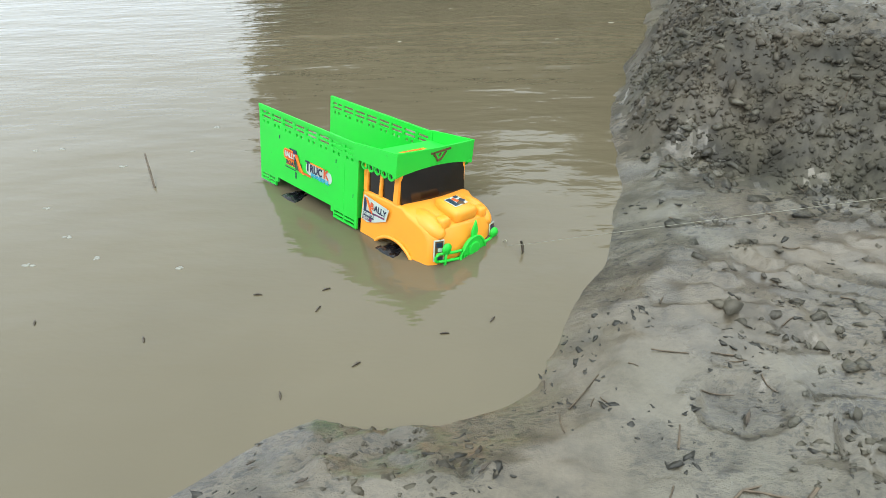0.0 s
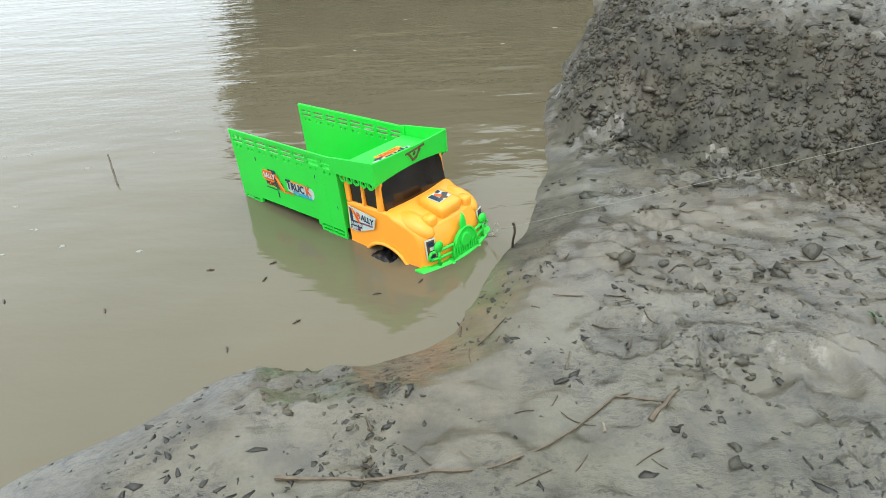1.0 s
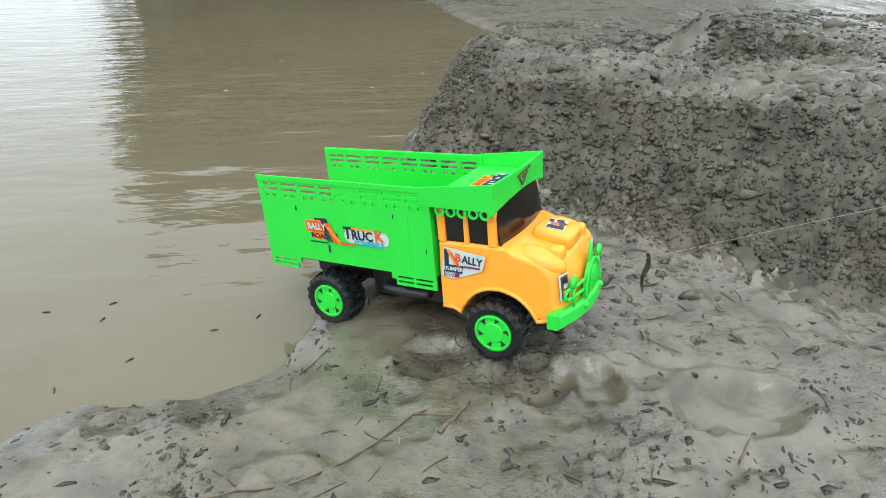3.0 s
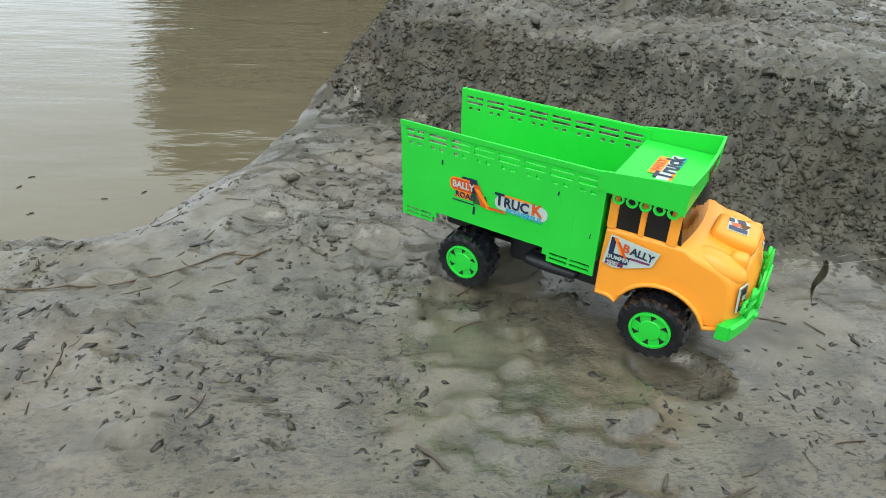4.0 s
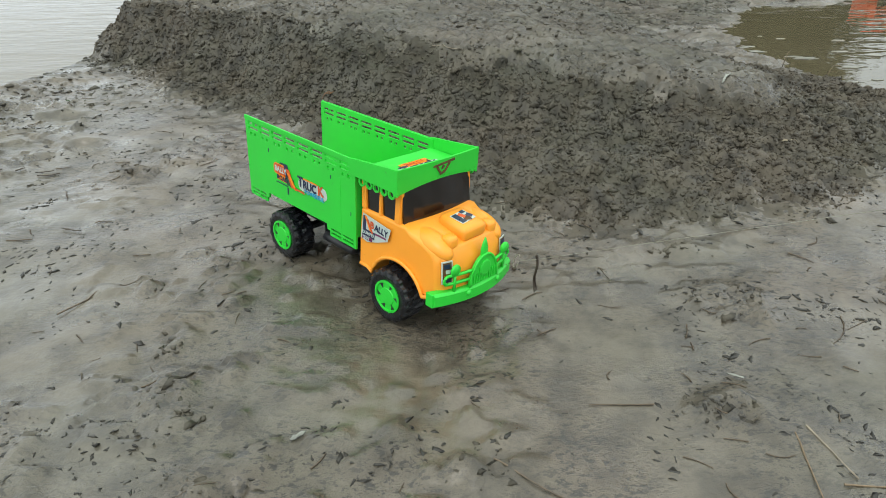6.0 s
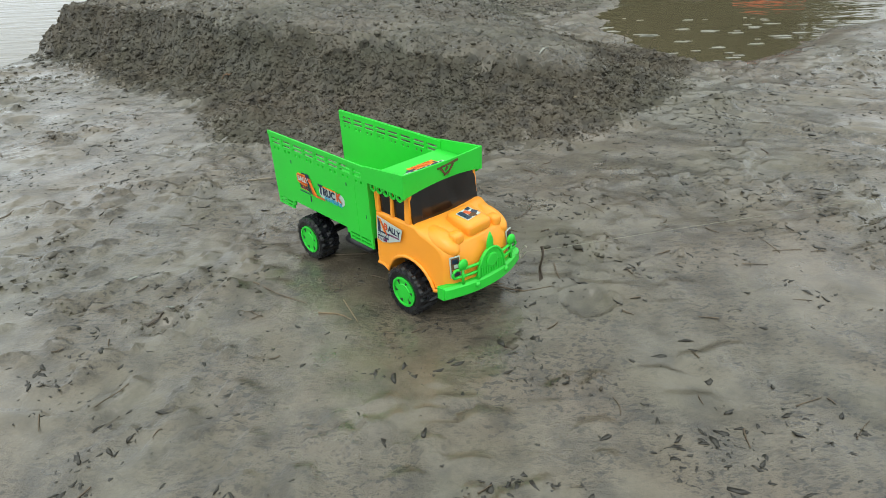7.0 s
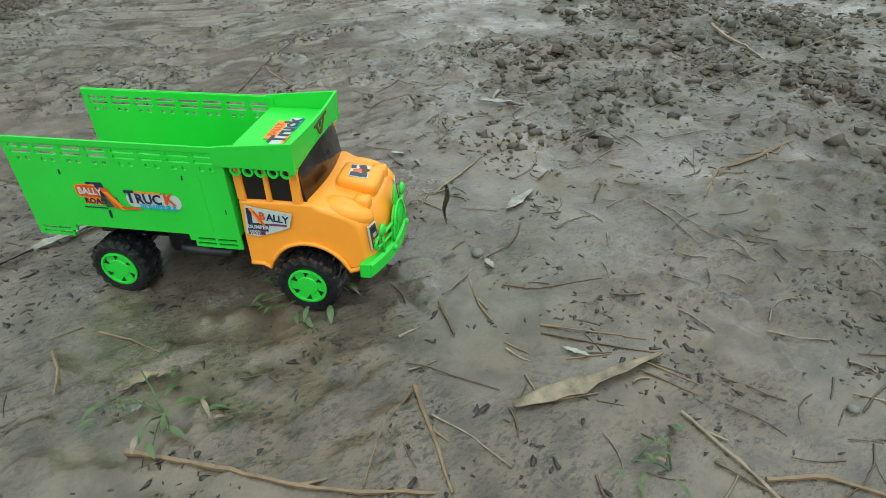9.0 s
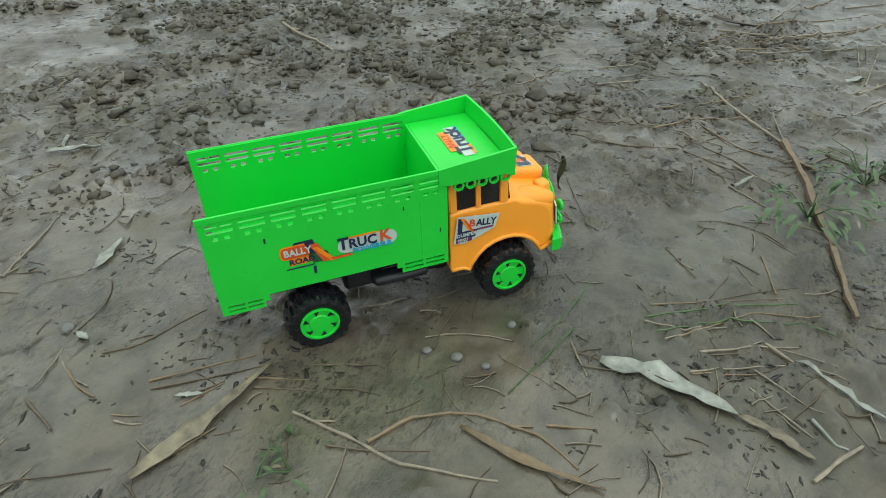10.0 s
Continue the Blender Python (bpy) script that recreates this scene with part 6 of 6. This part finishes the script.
stick("stem", [(1.246, -0.65), (1.263, -0.671)], 0.0014, TWIG, "thin dark wet stem lying on mud", "stem")
stick("straw", [(1.228, -0.53), (1.239, -0.561)], 0.0015, TAN, "tan dry straw lying among mud litter", "straw")

weed("weed", 1.081, -0.34, 0.052, 38, "low green seedling with small leaves in mud")
weed("weed", 1.217, -0.72, 0.03, 7, "small broad green sprout in mud")
weed("weed", 1.898, -1.213, 0.085, 60, "tangled green weed among dry stalks")
weed("weed", 2.031, -1.3, 0.095, 65, "tangled green weed among dry stalks")
weed("weed", 1.923, -0.954, 0.012, 5, "tiny upright seedling in mud")
weed("weed", -1.149, 1.805, 0.01, 4, "tiny dark seedling in mud")
weed("weed", -0.412, 0.428, 0.05, 26, "small dull green weed in mud")
weed("weed", 1.24, -0.745, 0.05, 8, "broad green sprout in mud")
weed("weed", 0.896, -0.423, 0.06, 26, "small trampled green-grey seedling in mud")
weed("weed", 0.964, 2.191, 0.05, 14, "sparse dark grass tuft at the puddle's edge")
weed("weed", 0.99, 1.982, 0.04, 10, "sparse dark grass tuft at the puddle's edge")
pebble(1.432, -0.837, 0.007)
pebble(1.432, -0.8, 0.006)
pebble(1.433, -0.871, 0.005)
pebble(0.756, -0.161, 0.005)
pebble(1.511, -0.876, 0.006)
pebble(1.308, -0.378, 0.009)
foam_patch(-2.278, 2.049, 0.008)
foam_patch(-2.35, 2.21, 0.008)
foam_patch(-2.188, 2.065, 0.008)
foam_patch(-2.512, 2.436, 0.008)
foam_patch(-2.264, 2.122, 0.008)
foam_patch(-2.063, 2.043, 0.008)
foam_patch(-2.3, 2.363, 0.008)
foam_patch(-2.198, 2.543, 0.008)
foam_patch(-2.464, 2.444, 0.008)
foam_patch(-2.199, 2.425, 0.008)
foam_patch(-1.458, 3.157, 0.008)
foam_patch(-1.896, 3.165, 0.008)
foam_patch(-1.774, 3.563, 0.008)
foam_patch(-1.284, 3.324, 0.008)
floater(-1.857, 1.815)
floater(-1.849, 1.996)
floater(-1.64, 1.94)
floater(-2.041, 1.897)
floater(-2.191, 1.925)
floater(-1.694, 1.914)
floater(-1.933, 1.984)
floater(-1.85, 1.957)
floater(-1.786, 1.862)
water_stick((-2.204, 2.279), (-2.239, 2.339))

# ---- scum on the puddle ----
def build_scum():
    rng = random.Random(5)
    bm = bmesh.new()
    for k in range(110):
        x, y = rng.uniform(0.95, 2.3), 1.78 + 0.9 * rng.random() ** 1.8
        r = rng.uniform(0.006, 0.03) * (1.4 if rng.random() < 0.15 else 1)
        ring = []
        for j in range(9):
            a = 2 * math.pi * j / 9
            d = r * rng.uniform(0.4, 1.1)
            ring.append((x + 1.6 * d * math.cos(a), y + 0.5 * d * math.sin(a)))
        lo = [bm.verts.new((px, py, 0.0005)) for px, py in ring]
        hi = [bm.verts.new((px, py, 0.0022)) for px, py in ring]
        bm.faces.new(hi)
        for j in range(9):
            bm.faces.new((lo[j], lo[(j + 1) % 9], hi[(j + 1) % 9], hi[j]))
    tagged(part("scum_flakes", bm, FOAM, m=pose(0, 0, PUDDLE)), "pale flakes of scum floating on the puddle", "scum", kind="stuff")


build_scum()


# ---- the toy tractor beyond the puddle ----
def build_tractor(x, y, turn):
    base = Matrix.Translation((x, y, height_at(x, y) - 0.004)) @ Matrix.Rotation(radians(turn), 4, "Z")
    ob = tagged(empty("toy_tractor", base), "orange plastic toy tractor with black wheels by the puddle", "toy tractor")
    RED_ORANGE = toy_plastic("tractor_plastic", (0.72, 0.09, 0.02), 0.32, 0.3)
    part("hood", box(-0.02, 0.16, -0.035, 0.035, 0.075, 0.135, 0.008), RED_ORANGE, ob)
    part("rear_body", box(-0.14, -0.02, -0.04, 0.04, 0.065, 0.115, 0.006), RED_ORANGE, ob)
    part("chassis", box(-0.13, 0.15, -0.025, 0.025, 0.045, 0.078, 0.004), BLACK, ob)
    part("seat", box(-0.11, -0.06, -0.025, 0.025, 0.115, 0.145, 0.006), BLACK, ob)
    part("loader_arm", box(0.10, 0.21, -0.05, -0.04, 0.06, 0.075, 0.002, Matrix.Translation((0, 0, 0.02))), RED_ORANGE, ob)
    part("loader_arm", box(0.10, 0.21, 0.04, 0.05, 0.06, 0.075, 0.002, Matrix.Translation((0, 0, 0.02))), RED_ORANGE, ob)
    part("bucket", box(0.20, 0.25, -0.07, 0.07, 0.02, 0.10, 0.008), RED_ORANGE, ob)
    col = bmesh.new()
    add_tube(col, [(-0.035, 0, 0.11), (-0.05, 0, 0.165)], 0.004, 8)
    part("steering_column", col, BLACK, ob)
    for s in (-1, 1):
        part("mudguard", box(-0.14, -0.05, s * 0.058 - 0.014, s * 0.058 + 0.014, 0.115, 0.125, 0.003), RED_ORANGE, ob)
        for wx, r, w in ((-0.095, 0.058, 0.036), (0.11, 0.042, 0.028)):
            tyre = add_lathe(bmesh.new(), [(r * 0.55, -w / 2), (r * 0.9, -w / 2), (r, -w * 0.3), (r, w * 0.3), (r * 0.9, w / 2), (r * 0.55, w / 2)], 28, closed=True)
            wh = part("wheel", tyre, TYRE, ob, "black toy tyre", m=pose(wx, s * 0.06, r))
            part("rim", add_lathe(bmesh.new(), [(r * 0.56, -w * 0.42), (r * 0.56, w * 0.42)], 20), ASH, wh)


build_tractor(2.30, 3.78, 186)


# ---- trees across the pond, whose crowns the water mirrors ----
def build_tree(x, y, height, spread, seed, low_growth=0.34):
    rng = random.Random(seed)
    tree = tagged(empty("tree", Matrix.Translation((x, y, -0.1))), "tall leafy tree with a dense dark green crown across the pond", "tree", "trees across the pond")
    bm = bmesh.new()
    add_tube(bm, [(0, 0, 0), (0.1, 0.05, height * 0.25), (0.05, -0.1, height * 0.5), (0.2, 0, height * 0.8)], [0.028 * height, 0.022 * height, 0.016 * height, 0.006 * height], 10)
    tips = []
    for k in range(9):
        a, h = rng.uniform(0, 6.28), height * rng.uniform(0.28, 0.7)
        r = spread * rng.uniform(0.5, 0.95)
        tip = (r * math.cos(a), r * math.sin(a), h + height * rng.uniform(0.05, 0.25))
        add_tube(bm, [(0.05, 0, h), (tip[0] * 0.5, tip[1] * 0.5, h + 0.03 * height), tip], [0.012 * height, 0.008 * height, 0.003 * height], 6)
        tips.append(tip)
    part("trunk", bm, BARK, tree)
    centres = tips + [(rng.uniform(-0.6, 0.6) * spread, rng.uniform(-0.6, 0.6) * spread, height * rng.uniform(0.4, 0.98)) for _ in range(20)]
    nrng = np.random.RandomState(seed)
    n = 8000
    which = nrng.randint(len(centres), size=n)
    c = np.array(centres)[which] + nrng.normal(0, 1, (n, 3)) * np.array([0.26, 0.26, 0.20]) * spread * 0.75
    low = nrng.uniform(0, 1, n) < low_growth
    c[low] = np.stack([nrng.normal(0, 0.55, low.sum()) * spread, nrng.normal(0, 0.4, low.sum()) * spread, nrng.uniform(0.02, 0.45, low.sum()) * height], 1)
    c[:, 2] = np.maximum(c[:, 2], 0.08)
    d1, d2 = nrng.normal(0, 1, (n, 3)), nrng.normal(0, 1, (n, 3))
    d1 = d1 / np.linalg.norm(d1, axis=1)[:, None]
    d2 = np.cross(d1, d2)
    d2 = d2 / np.linalg.norm(d2, axis=1)[:, None]
    s = nrng.uniform(0.024, 0.052, (n, 1)) * height
    co = np.stack([c - d1 * s, c + d2 * s * 0.5, c + d1 * s, c - d2 * s * 0.5], 1).reshape(-1, 3)
    crown = poly_mesh("crown", co, np.arange(4 * n).reshape(-1, 4), TREE_LEAF)
    crown.parent = tree


for k, (tx, ty, th, ts) in enumerate(((-15.8, 48, 20, 4.0), (-10.0, 49, 21, 5.6), (-3.0, 48, 20, 7.0), (5.5, 50, 22, 7.4), (14.0, 48, 20, 7.2), (22.5, 47, 20, 7.0))):
    build_tree(tx, ty, th, ts, 40 + k, 0.0 if k == 0 else 0.34)


# ---- what moves ----
def truck_at(t):
    """The truck's place and turn at t, smooth between the rows."""
    ts = [r[0] for r in TRUCK]
    i = max(0, min(len(ts) - 2, int(np.searchsorted(ts, t, "right")) - 1))
    out = []
    for c in range(1, 7):
        p = [r[c] for r in TRUCK]

        def slope(k):
            if k == 0 or k == len(ts) - 1:
                k0, k1 = (0, 1) if k == 0 else (k - 1, k)
            else:
                k0, k1 = k - 1, k + 1
            return (p[k1] - p[k0]) / (ts[k1] - ts[k0])
        h = ts[i + 1] - ts[i]
        u = (t - ts[i]) / h
        out.append((2 * u ** 3 - 3 * u ** 2 + 1) * p[i] + (u ** 3 - 2 * u ** 2 + u) * h * slope(i) + (3 * u ** 2 - 2 * u ** 3) * p[i + 1] + (u ** 3 - u ** 2) * h * slope(i + 1))
    return out


def motions():
    tenths = [k / 10 for k in range(101)]
    walk(truck, [(t, pose(*truck_at(t))) for t in tenths])
    rows, spin, last = [], 0.0, None
    for k in range(301):
        x, y, *_ = truck_at(k / 30)
        if last:
            spin += min(70.0, math.degrees(math.hypot(x - last[0], y - last[1]) / 0.037))
        last = (x, y)
        rows.append((k / 30, spin))
    for ob, wx, s in wheels:
        walk(ob, [(t, pose(wx, s * 0.0655, 0.037, 0, a, 0)) for t, a in rows])
    cord = []
    for t in tenths:
        x, y, z, rx, ry, rz = truck_at(t)
        hook = pose(x, y, z, rx, ry, rz) @ Vector((0.3235, 0.045, 0.0745))
        cord.append((t, pose(*hook, 0, -29, rz)))
    walk(pull_string, cord)


motions()
